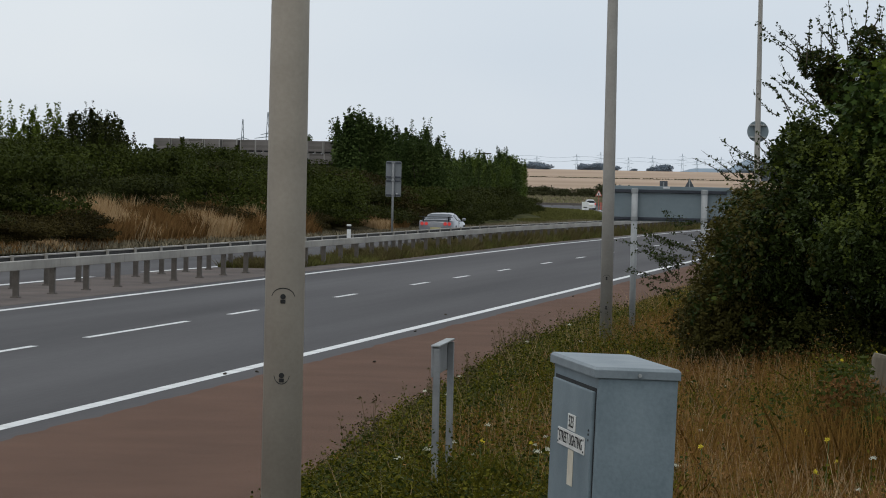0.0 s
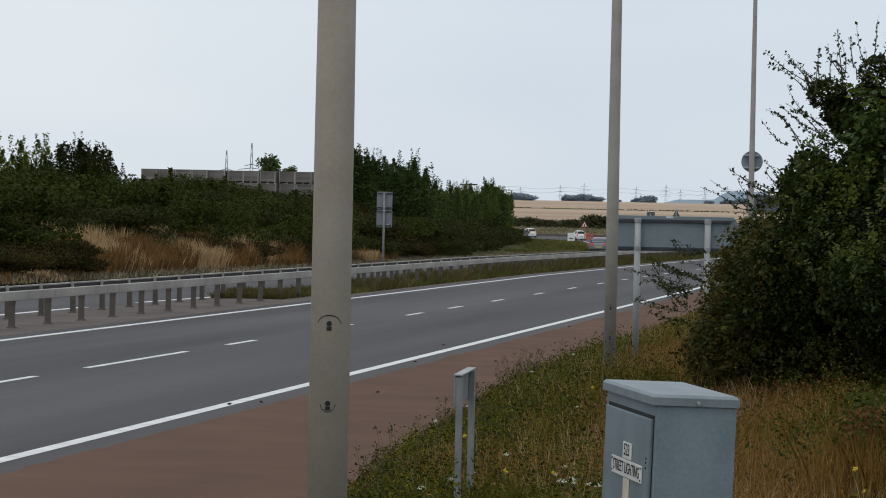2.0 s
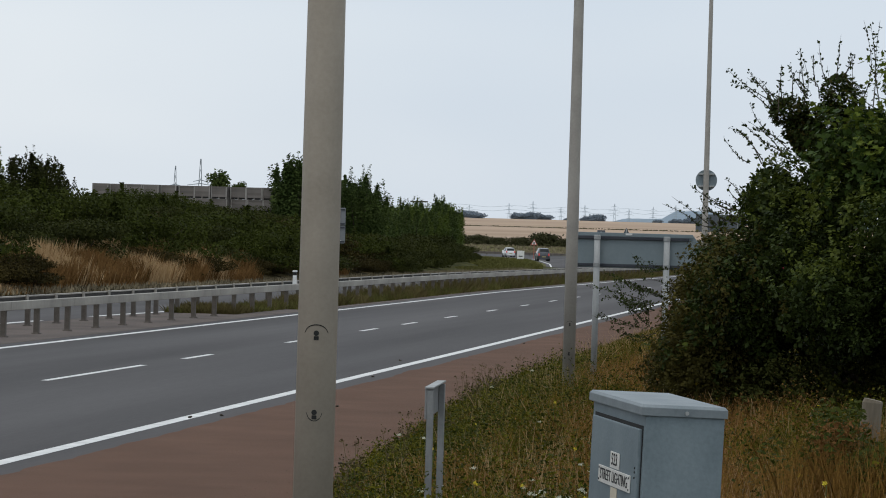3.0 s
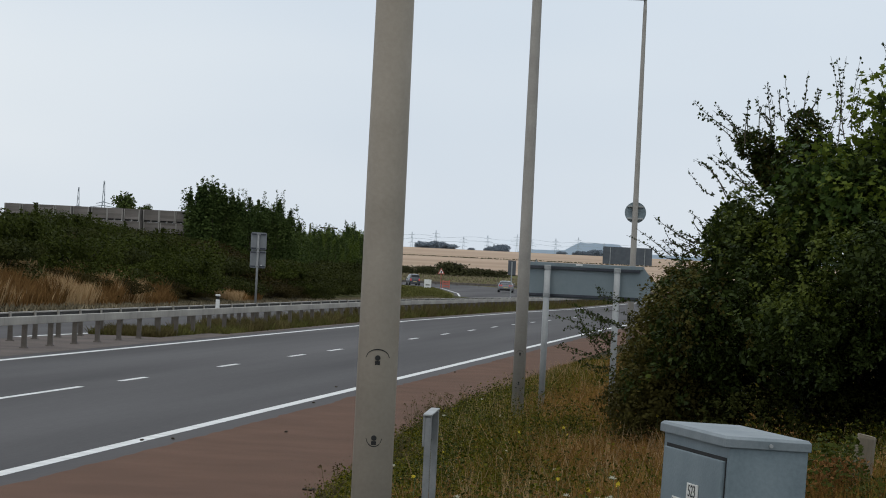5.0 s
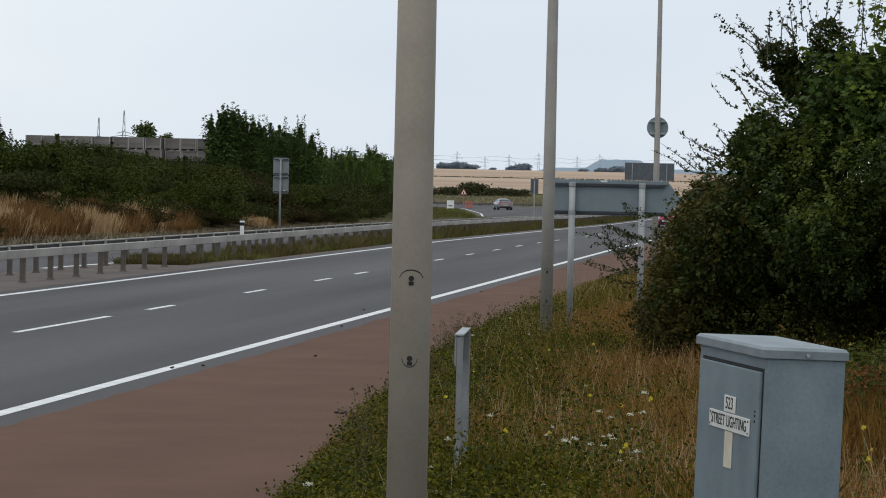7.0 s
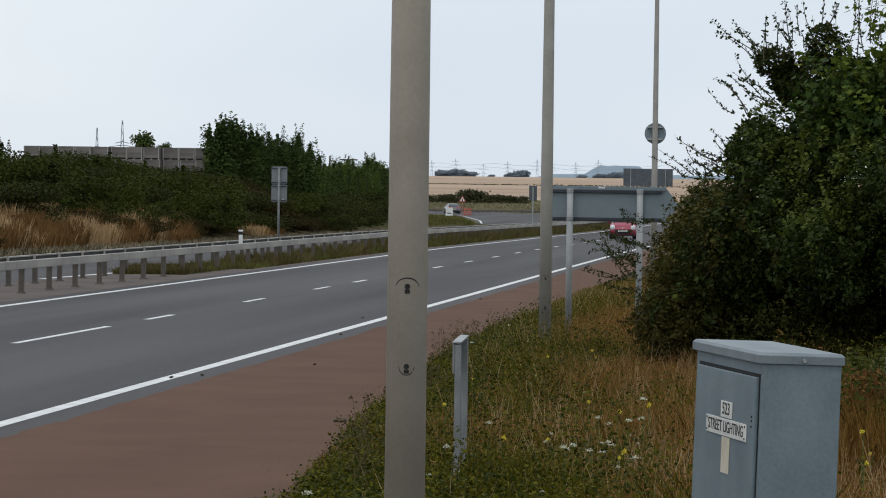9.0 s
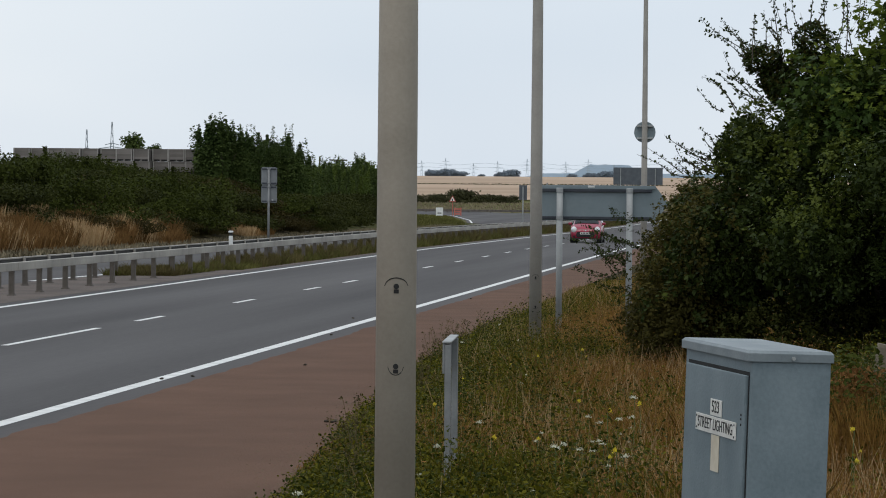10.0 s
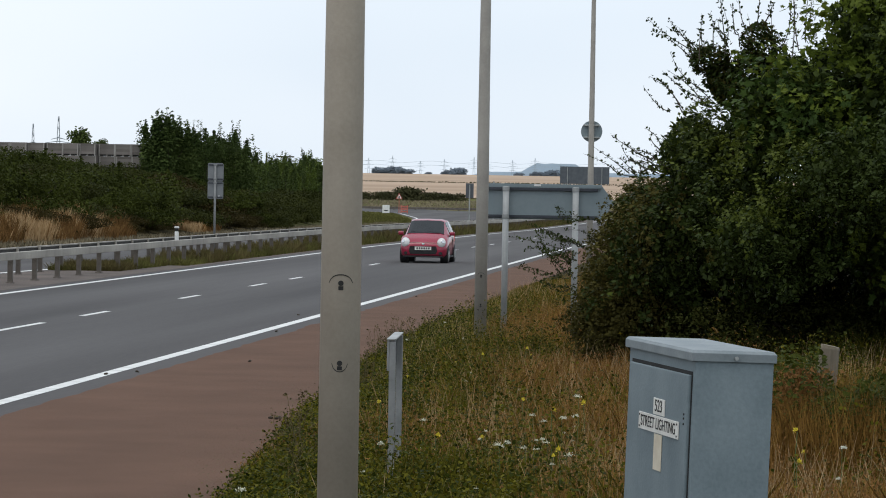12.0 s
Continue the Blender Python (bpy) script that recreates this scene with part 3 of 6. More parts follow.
def works_signs():
    w = empty("roadworks_sign", pose(-34.26, 368.3, -0.5) @ Matrix.Scale(1.16, 4), "red-bordered triangular roadworks sign above a red frame", "road sign")
    for k, (size, mat, y) in enumerate(((0.42, M_RED, 0.0), (0.27, M_WHITE, -0.012))):
        bm = bmesh.new()
        f = bm.faces.new([bm.verts.new((size * math.sin(a), y, 1.75 + size * math.cos(a))) for a in (0, 2.094, 4.189)])
        r = bmesh.ops.extrude_face_region(bm, geom=[f])
        bmesh.ops.translate(bm, verts=[v for v in r["geom"] if isinstance(v, bmesh.types.BMVert)], vec=(0, 0.01, 0))
        bmesh.ops.recalc_face_normals(bm, faces=bm.faces[:])
        part("triangle" if k == 0 else "face", bm, mat, w)
    part("figure", bm_box(-0.06, 0.06, -0.02, -0.013, 1.62, 1.85, 0.0), M_DARK, w)
    part("post", bm_tube([(0, 0.05, 0), (0, 0.05, 1.8)], [0.035, 0.035], 8), M_RED, w)
    f = empty("roadworks_barrier", pose(-33.5, 367.2, -0.5) @ Matrix.Scale(1.16, 4), "red and white slatted roadworks barrier standing on the verge", "roadworks barrier")
    for x in (-0.33, 0.33):
        part("leg", bm_box(x - 0.05, x + 0.05, -0.03, 0.03, 0, 0.95, 0.006), M_RED, f)
    for z in (0.3, 0.55, 0.8):
        part("slat", bm_box(-0.28, 0.28, -0.025, 0.025, z - 0.09, z + 0.07, 0.006), M_RED, f)
    a = empty("board_sign", pose(-35.0, 361.4, -0.5) @ Matrix.Scale(1.16, 4), "white temporary board sign with a dark bar", "road sign")
    part("board", bm_box(-0.36, 0.36, -0.02, 0.02, 0.08, 0.95, 0.01), M_WHITE, a)
    part("bar", bm_box(-0.2, 0.2, -0.026, -0.021, 0.35, 0.45), M_DARK, a, "dark bar")
    for x in (-0.3, 0.3):
        part("foot", bm_box(x - 0.03, x + 0.03, -0.3, 0.3, 0, 0.08, 0.01), M_GALV, a)


works_signs()


def far_rail():
    r = empty("guard_rail", pose(0, 431, -0.45), "dull brown guard rail beyond the junction road", "barrier")
    part("beam", bm_box(-72, 12, -0.06, 0.06, 0.22, 0.52, 0.02), M_POST, r)
    for i in range(29):
        part("post", bm_box(-72 + i * 3 - 0.08, -72 + i * 3 + 0.08, 0.061, 0.16, 0, 0.5), M_POST, r)


far_rail()


def telegraph_pole(x, top, arm):
    p = empty("telegraph_pole", pose(x, 276, 0), "thin dark telegraph pole behind the windbreak", "pole", "telegraph poles")
    part("shaft", bm_tube([(0, 0, 0), (0, 0, top)], [0.09, 0.07], 10), M_BARK, p)
    if arm:
        part("cross_arm", bm_box(-0.9, 0.7, -0.05, 0.05, top - 0.12, top, 0.01), M_BARK, p)


telegraph_pole(-35.9, 5.45, False)
telegraph_pole(-34.1, 5.2, True)


def stones():
    g = np.random.default_rng(81)
    first = None
    for x, y in ((0.05, 32.6), (0.3, 33.2), (-0.35, 51.0), (0.55, 62), (0.25, 44.5), (1.2, 36), (3.03, 26.2), (3.1, 26.35), (2.97, 26.25), (3.05, 26.3)):
        m = pose(x, y, 0.006, 0, 0, g.uniform(0, 360))
        if first is None:
            bm = bmesh.new()
            bmesh.ops.create_icosphere(bm, subdivisions=2, radius=0.024)
            for v in bm.verts:
                v.co *= 1 + 0.6 * noise.noise(v.co * 45)
                v.co.z = max(0, v.co.z * 0.6 + 0.01)
            first = tagged(part("stone", bm, M_BARK, m=m), "small dark piece of debris on the asphalt", "debris", "debris on the road")
        else:
            copy_thing(first, m)


stones()


# ---- cabinet ----
def text_part(name, body, size, mat, parent, m, stretch=1.0):
    cu = bpy.data.curves.new(name, "FONT")
    cu.body, cu.size, cu.align_x, cu.align_y, cu.extrude = body, size, "CENTER", "CENTER", 0.0006
    tmp = bpy.data.objects.new(name, cu)
    me = bpy.data.meshes.new_from_object(tmp)
    bpy.data.objects.remove(tmp)
    me.materials.clear()
    me.materials.append(mat)
    ob = new(name, me)
    ob.parent = parent
    ob.matrix_basis = m @ Matrix.Diagonal((stretch, 1, 1, 1))
    return ob


def cabinet():
    """Local x runs along the door face away from the camera's side, local y points out of the door."""
    cx, cy = 7.322, 7.55
    g = verge_z(cx, cy) - 0.05
    hinge = Matrix.Translation((7.617, 7.65, 1.65))
    c = empty("street_cabinet", hinge @ Matrix.Rotation(radians(1.5), 4, "Y") @ hinge.inverted() @ pose(cx, cy, 0, 0, 0, 108), "blue-grey painted steel street lighting cabinet in the grass", "cabinet")
    L, D, top = 0.86, 0.31, 1.65
    part("body", bm_box(0.005, L - 0.005, -D + 0.005, -0.0145, g, top - 0.0345, 0.004), M_CAB, c)
    lid = bmesh.new()
    base = [(-0.003, -D - 0.003), (L + 0.003, -D - 0.003), (L + 0.003, 0.003), (-0.003, 0.003)]
    low = [lid.verts.new((x, y, top - 0.036)) for x, y in base]
    up = [lid.verts.new((x, y, top - 0.006)) for x, y in base]
    inner = [lid.verts.new((x * 0.97 + 0.013, y * 0.95 - 0.008, top + 0.004)) for x, y in base]
    lid.faces.new(low[::-1])
    lid.faces.new(inner)
    for k in range(4):
        j = (k + 1) % 4
        lid.faces.new((low[k], low[j], up[j], up[k]))
        lid.faces.new((up[k], up[j], inner[j], inner[k]))
    bmesh.ops.recalc_face_normals(lid, faces=lid.faces[:])
    bmesh.ops.bevel(lid, geom=lid.edges[:], offset=0.0015, segments=2, affect="EDGES", profile=0.5)
    part("lid", lid, M_CABTOP, c, "paler weathered lid with turned-down edges")
    part("lid_bolt", bm_tube([(-0.012, -D * 0.52, top - 0.022), (-0.004, -D * 0.52, top - 0.022)], [0.007, 0.007], 10), M_GALV, c)
    # door with a dark gap round it
    part("door_gap", bm_box(0.03, L - 0.05, -0.016, -0.0125, g + 0.1, top - 0.075), M_SHADOWGAP, c, "dark gap round the door")
    d = part("door", bm_box(0.038, L - 0.06, -0.014, 0.0, g + 0.11, top - 0.088, 0.004), M_CAB, c)
    for z in (1.42, 1.405, 1.385):
        part("rivet", bm_tube([(0.07, -0.002, z), (0.07, 0.003, z)], [0.004, 0.004], 8), M_SHADOWGAP, d)
    out = pose(0, 0, 0, 90, 0, 180)
    mid = 0.375
    p = part("number_plate", bm_box(mid - 0.07, mid + 0.07, 0.001, 0.005, 1.392, 1.452, 0.001), M_PLATE, d, "small white enamel plate")
    text_part("digits", "523", 0.062, M_SHADOWGAP, p, Matrix.Translation((mid, 0.0058, 1.423)) @ out, 1.05)
    q = part("name_plate", bm_box(mid - 0.255, mid + 0.255, 0.001, 0.005, 1.325, 1.388, 0.001), M_PLATE, d, "white enamel plate with black capitals")
    text_part("words", "STREET LIGHTING", 0.058, M_SHADOWGAP, q, Matrix.Translation((mid, 0.0058, 1.357)) @ out, 0.95)
    for x in (-0.24, 0.24):
        for z in (1.335, 1.378):
            part("screw", bm_tube([(mid + x, 0.004, z), (mid + x, 0.007, z)], [0.004, 0.004], 8), M_SHADOWGAP, q)
    part("strip", bm_box(mid - 0.05, mid + 0.05, 0.001, 0.003, 1.19, 1.322, 0.0005), M_STRIP, d, "faded cream paper strip")


M_CABTOP = material("cabinet_lid", (0.14, 0.17, 0.182), (0.23, 0.26, 0.27), 0.5, 5, 0.08, fine=70)
M_PLATE = material("enamel_white", (0.6, 0.58, 0.53), (0.78, 0.77, 0.72), 0.4, 12, 0.0)
M_STRIP = material("cream_strip", (0.55, 0.48, 0.36), (0.68, 0.62, 0.5), 0.7, 12, 0.0)
cabinet()


def fence_post():
    p = empty("fence_post", pose(8.04, 18.3, 0), "short weathered round wooden post under the bush", "post")
    part("log", bm_tube([(-0.03, 0, 0.3), (0.0, 0, 0.8), (0.03, 0, 1.17), (0.034, 0, 1.19)], [0.08, 0.074, 0.07, 0.064], 16), M_LOG, p, smooth=False)


M_LOG = material("weathered_log", (0.12, 0.1, 0.072), (0.23, 0.195, 0.145), 0.9, 5, 0.4, stretched=(1, 1, 0.2))
fence_post()


# ---- crates ----
def crates():
    first = None
    w, h = 1.0, 0.735
    for tier in range(3):
        for i in range(13 if tier < 2 else 12):
            x, y = -39.7 + i * (w + 0.025) + (0.06 if tier == 1 else 0), 181.5 + 0.12 * i + 0.25 * math.sin(i * 1.7)
            m = pose(x + w / 2, y, 2.54 + tier * h, 0, 0, 3 * math.sin(i * 2.3 + tier))
            if first is None:
                c = empty("crate", m, "weathered grey wooden bulk crate stacked on the bank", "crate", "stacked crates")
                for z in (0.099, 0.258, 0.417, 0.576):
                    part("plank", bm_box(-w / 2, w / 2, -0.6, -0.575, z, z + 0.153, 0.004), M_CRATE, c)
                part("side", bm_box(-w / 2, -w / 2 + 0.025, -0.574, 0.6, 0.1, 0.729, 0.004), M_CRATE, c)
                part("side", bm_box(w / 2 - 0.025, w / 2, -0.574, 0.6, 0.1, 0.729, 0.004), M_CRATE, c)
                part("back", bm_box(-w / 2 + 0.026, w / 2 - 0.026, 0.575, 0.6, 0.1, 0.729, 0.004), M_CRATE, c)
                part("floor_board", bm_box(-w / 2 + 0.026, w / 2 - 0.026, -0.574, 0.574, 0.1, 0.13), M_CRATE, c)
                for dx in (-w / 2 + 0.045, w / 2 - 0.045):
                    part("corner_post", bm_box(dx - 0.03, dx + 0.03, -0.63, -0.601, 0.0, 0.7, 0.004), M_CRATEPALE, c, "paler corner post")
                for dx in (-0.45, 0, 0.45):
                    part("skid", bm_box(dx - 0.04, dx + 0.04, -0.59, 0.59, 0.0, 0.099), M_CRATE, c)
                # added backing in the shade colour, so the gap between tiers looks dark
                part("gap_backing", bm_box(-w / 2, w / 2, -0.56, -0.53, 0.0, 0.098), M_SHADE_DARK, c, "added dark backing painted as the shaded gap under the crate")
                first = c
            else:
                copy_thing(first, m)


M_CRATEPALE = material("pale_crate", (0.24, 0.225, 0.2), (0.38, 0.36, 0.33), 0.85, 2, 0.2, obrandom=0.5)
crates()


# ---- far things ----
def lattice_pylon(x, y, h, label):
    z0 = far_z(y)
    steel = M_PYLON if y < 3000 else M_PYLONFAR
    p = empty("pylon", pose(x, y, z0), label, "pylon", "power line pylons")
    t = y / 5579 * (0.75 if y < 3000 else 0.3)
    w = h * (0.055 if y < 3000 else 0.07)
    for sx in (-1, 1):
        part("leg", bm_tube([(sx * w, 0, 0), (sx * w * 0.45, 0, h * 0.55), (sx * w * 0.12, 0, h)], [t, t, t * 0.8], 4), steel, p)
    for k, (f, half) in enumerate(((0.5, 0.3), (0.56, 0.22), (0.62, 0.12)) if y < 3000 else ((0.6, 0.14), (0.75, 0.2), (0.88, 0.13))):
        part("cross_arm", bm_tube([(-half * h, 0, f * h), (0, 0, f * h + 0.03 * h), (half * h, 0, f * h)], [t * 0.7, t, t * 0.7], 4), steel, p)
    br = bmesh.new()
    for k in range(7):
        a, b = k / 7, (k + 1) / 7
        wa, wb = w * (1 - 0.85 * a), w * (1 - 0.85 * b)
        s = 1 if k % 2 else -1
        bm_tube([(s * wa, 0, a * h), (-s * wb, 0, b * h)], [t * 0.6, t * 0.6], 4, br)
    part("bracing", br, steel, p)
    return p


# pale blue-grey paints distance haze onto the far pylons and wires
M_PYLONFAR = material("haze_tinted_steel", (0.33, 0.39, 0.45), (0.42, 0.48, 0.54), 0.7, 1, 0.0)
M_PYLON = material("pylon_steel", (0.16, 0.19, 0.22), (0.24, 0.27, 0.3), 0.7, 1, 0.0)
lattice_pylon(-549, 2400, 41, "tall lattice steel pylon beyond the crates")
lattice_pylon(-529, 2400, 47, "tall lattice steel pylon beyond the crates")
CHAIN = [-520, -470, -440, -405, -375, -338, -320, -290, -262, -230, -190, -150]
for k, x in enumerate(CHAIN):
    lattice_pylon(x, 3900, 31 + 3 * ((k * 7) % 3), "small far-off lattice pylon on the horizon")


def wires():
    bm = bmesh.new()
    for z in (34.5, 39.5):
        pts = []
        for i in range(61):
            x = -600 + i * 10
            pts.append((x, 3890, z + 1.2 * math.cos(i * 0.9)))
        bm_tube(pts, [0.13] * 61, 4, bm)
    tagged(part("power_lines", bm, M_PYLONFAR), "thin overhead power lines along the horizon", "power line", kind="stuff")


wires()


def hills():
    bm = bmesh.new()
    prev = None
    for i in range(121):
        x = -700 + i * 10
        z = 20 + 1.5 * noise.noise((x * 0.03, 0, 0)) + 1.0 * noise.noise((x * 0.11, 3, 0)) + 12 * math.exp(-((x + 246) / 36) ** 8) + 7.5 / (1 + math.exp(-(x + 350) / 6))
        row = [bm.verts.new((x * 1.05, 4250, -5)), bm.verts.new((x * 1.05, 4250, z + 4)), bm.verts.new((x * 1.05, 4500, z - 4))]
        if prev:
            for k in range(2):
                bm.faces.new((prev[k], row[k], row[k + 1], prev[k + 1]))
        prev = row
    tagged(part("backdrop", bm, M_HILL), "wooded hills on the horizon, haze painted as pale blue", "hills", kind="structure")


# the hills' pale blue colour stands for the haze before them
M_HILL = material("haze_tinted_hill", (0.42, 0.52, 0.65), (0.49, 0.59, 0.71), 0.95, 0.01, 0.0, fine=0.06)
hills()


# ---- trees and shrubs ----
rng = np.random.default_rng(7)


def limbs(rng, base, tips, r0):
    bm = bmesh.new()
    b = np.array(base, float)
    for t in tips:
        t = np.array(t, float)
        mid = b + (t - b) * 0.5 + rng.normal(size=3) * 0.08 * np.linalg.norm(t - b) * np.array([1, 1, 0.3])
        bm_tube([b, b + (mid - b) * 0.4, mid, t], [r0, r0 * 0.75, r0 * 0.45, r0 * 0.12], 7, bm)
    return bm


def far_shrub(name, seed, w, h, mat, size, n, label, group, spiky=0.0, category="shrub"):
    """A shrub or small tree at the origin: stems and a crown of many leaves in uneven lobes."""
    g = np.random.default_rng(seed)
    t = empty(name, pose(0, 0, 0), label, category, group)
    k = 11
    lobes = []
    for i in range(k):
        a, f = g.uniform(0, 6.283), math.sqrt(g.uniform(0, 1))
        zc = h * g.uniform(0.12, 0.8)
        fall = 1 - 0.45 * (zc / h)
        lobes.append((w * 0.58 * f * math.cos(a) * fall, w * 0.5 * f * math.sin(a) * fall, zc, w * g.uniform(0.2, 0.33), w * g.uniform(0.2, 0.33), h * g.uniform(0.16, 0.27)))
    pts, outs = [], []
    per = n // k
    for x, y, z, rx, ry, rz in lobes:
        d = unit(g.normal(size=(per, 3)))
        r = (1.08 - g.exponential(0.2, (per, 1))).clip(0.15, 1.2) * (1 + 0.16 * np.sin(d[:, :1] * 9 + x * 3) * np.cos(d[:, 2:] * 8))
        pts.append(np.array([x, y, z]) + d * r * np.array([rx, ry, rz]))
        outs.append(d)
    if spiky:
        for i in range(int(spiky)):
            a, f = g.uniform(0, 6.283), math.sqrt(g.uniform(0, 1)) * 0.5
            x, y = w * f * math.cos(a), w * f * math.sin(a)
            top = h * g.uniform(0.92, 1.34) * (1 - 0.35 * f)
            m = 260
            u = g.uniform(0, 1, (m, 1))
            side = g.normal(size=(m, 2)) * 0.15 * (1.1 - u)
            pts.append(np.array([x, y, 0]) + np.concatenate([side, top * (0.55 + 0.45 * u)], 1))
            outs.append(np.concatenate([side, np.full((m, 1), 0.05)], 1))
    p, o = np.concatenate(pts), np.concatenate(outs)
    ok = p[:, 2] > 0.02
    polys("crown", leaf_quads(g, p[ok], size, out=o[ok]), mat, t)
    part("stem", limbs(g, (0, 0, -0.2), [(x, y, z) for x, y, z, *_ in lobes[:6]], 0.05 + 0.015 * h), M_BARK, t)
    return t


def columnar_tree(name, seed, w, h, mat, size, plumes, per, label, group, airy=0.0, fat=0.3):
    """A tree of upright plumes with pointed tips on ascending stems; airy thins the upper leaves into tufts."""
    g = np.random.default_rng(seed)
    t = empty(name, pose(0, 0, 0), label, "tree", group)
    pts, outs, tips = [], [], []
    for i in range(plumes):
        a, f = i * 2.4 + g.uniform(-0.4, 0.4), math.sqrt((i + 0.5) / plumes)
        x, y = w * 0.5 * f * math.cos(a), w * 0.5 * f * math.sin(a)
        top = h * (1.0 - 0.22 * f * f) * g.uniform(0.86, 1.07)
        r0 = w * fat * g.uniform(0.75, 1.2)
        u = g.uniform(0, 1, per)
        body = np.minimum(u * 7, 1) * np.clip(1 - (u / 0.95) ** 3.2, 0, 1) ** 0.75
        prof = np.maximum(body, 0.13 * (1.15 - u))
        tuft = 1 + 0.2 * np.sin(u * 17 + i * 1.7) + 0.18 * g.normal(size=per)
        b = g.uniform(0, 6.283, per)
        rad = r0 * prof * tuft * (1 - g.exponential(0.22, per)).clip(0.1, 1)
        lean = 0.12 * u * top * f
        p = np.stack([x + np.cos(a) * lean + rad * np.cos(b), y + np.sin(a) * lean + rad * np.sin(b), 0.12 * h + u * (top - 0.12 * h)], 1)
        keep = g.uniform(size=per) > airy * np.clip((u - 0.35) * 2, 0, 1) * (0.45 + 0.5 * np.sin(u * 31 + b * 2 + i))
        pts.append(p[keep])
        outs.append(np.stack([np.cos(b), np.sin(b), 0.25 + 0 * b], 1)[keep])
        # thin leading shoots above the body
        for _ in range(3):
            m = 55
            v = g.uniform(0, 1, m)
            sx, sy = x + np.cos(a) * 0.1 * top * f + g.normal() * r0 * 0.45, y + np.sin(a) * 0.1 * top * f + g.normal() * r0 * 0.45
            z0, z1 = top * 0.78, top * g.uniform(0.97, 1.13)
            side = g.normal(size=(m, 2)) * (0.09 * (1.1 - v))[:, None]
            pts.append(np.concatenate([side + np.array([sx, sy]), (z0 + (z1 - z0) * v)[:, None]], 1))
            outs.append(np.concatenate([side, np.full((m, 1), 0.03)], 1))
        tips.append((x + math.cos(a) * 0.12 * top * f, y + math.sin(a) * 0.12 * top * f, top * 0.97))
    polys("crown", leaf_quads(g, np.concatenate(pts), size, 0.2, np.concatenate(outs), 0.6), mat, t)
    part("stem", limbs(g, (0, 0, -0.2), tips, 0.03 + 0.012 * h), M_BARK, t)
    return t


def plant(first, places, lift=None):
    """The first plant is moved to the first place, the others are copies; places: x, y, turn, scale."""
    for i, (x, y, turn, sc) in enumerate(places):
        z = (lift or bank_z)(x, y) - 0.08
        m = pose(x, y, z, 0, 0, turn)
        if i == 0:
            first.matrix_basis = m @ Matrix.Diagonal((sc, sc, sc, 1))
        else:
            o = copy_thing(first, m)
            o.scale = (sc, sc, sc)


B_LABEL = "dense dark green shrub on the bank"
shrub_a = far_shrub("shrub", 11, 4.6, 1.9, M_SHRUB, 0.115, 13000, B_LABEL, "shrubs on the bank")
shrub_b = far_shrub("shrub", 12, 3.8, 1.6, M_SHRUB2, 0.11, 12000, "olive-brown bramble shrub on the bank", "shrubs on the bank")
shrub_c = far_shrub("shrub", 13, 5.0, 2.1, M_SHRUB3, 0.115, 13000, "green leafy shrub on the bank", "shrubs on the bank", 7)
ga = np.random.default_rng(3)
spots = []
for y in np.arange(66, 182, 6.1):
    for x in (-22.6, -25.4, -28.4, -31.6):
        spots.append((x + ga.uniform(-1.1, 1.1), y + ga.uniform(-1.8, 1.8), ga.uniform(0, 360), ga.uniform(0.42, 1.25) * (1 if x > -24 else 0.95 if x > -27 else 0.86)))
kinds = [int(k) for k in ga.choice(3, len(spots), p=(0.35, 0.25, 0.4))]
for k, first in enumerate((shrub_a, shrub_b, shrub_c)):
    plant(first, [p for p, kind in zip(spots, kinds) if kind == k])
low = far_shrub("low_shrub", 17, 3.4, 1.0, M_SHRUB2, 0.07, 16000, "low straggling dark scrub at the bank's foot", "scrub at the bank's foot")
plant(low, [(-20.9 + ga.uniform(-0.5, 0.4), y + ga.uniform(-1, 1), ga.uniform(0, 360), ga.uniform(0.7, 1.1)) for y in (86, 90.5, 95, 99, 124, 133.5, 137, 141, 144.5, 160, 164, 168)])

pale = columnar_tree("young_tree", 21, 1.5, 3.5, M_LEAF_BRIGHT, 0.12, 5, 1300, "slender light green young tree above the shrubs", "young trees on the bank", 0.8, 0.34)
plant(pale, [(-34.4, 140, 0, 1.0), (-36.9, 141, 100, 1.05), (-35.5, 140.5, 220, 0.66)])
dark = columnar_tree("small_tree", 22, 2.5, 3.6, M_SHRUB, 0.12, 12, 1500, "dark loose-crowned small tree above the shrubs", "small trees on the bank", 0.6, 0.24)
plant(dark, [(-31.9, 140, 0, 0.97), (-30.9, 139, 140, 0.72), (-33.0, 138, 200, 0.66), (-38.2, 139, 80, 0.9)])

poplar = columnar_tree("poplar", 31, 2.6, 5.5, M_POPLAR, 0.125, 15, 2000, "tall dark poplar with spiky leading shoots", "windbreak poplars", 0.35, 0.27)
plant(poplar, [(-25.7, 182, 75, 0.84), (-23.7, 184, 150, 0.92), (-24.6, 186.5, 230, 0.88), (-26.3, 186, 300, 0.84)])
loose = columnar_tree("poplar", 32, 2.4, 5.6, M_POPLAR, 0.19, 12, 1300, "tall loose-leaved poplar with sky showing through its top", "windbreak poplars", 0.75, 0.25)
plant(loose, [(-27.5, 181, 0, 0.91), (-26.6, 181.5, 110, 0.83)])
column = columnar_tree("hedge_tree", 33, 1.35, 4.6, M_POPLAR2, 0.13, 5, 1500, "narrow green windbreak tree with pointed tips", "windbreak row", 0.1, 0.34)
column_dark = columnar_tree("hedge_tree", 34, 1.5, 4.5, M_POPLAR, 0.13, 5, 1500, "narrow dark windbreak tree with pointed tips", "windbreak row", 0.15, 0.34)
row = []
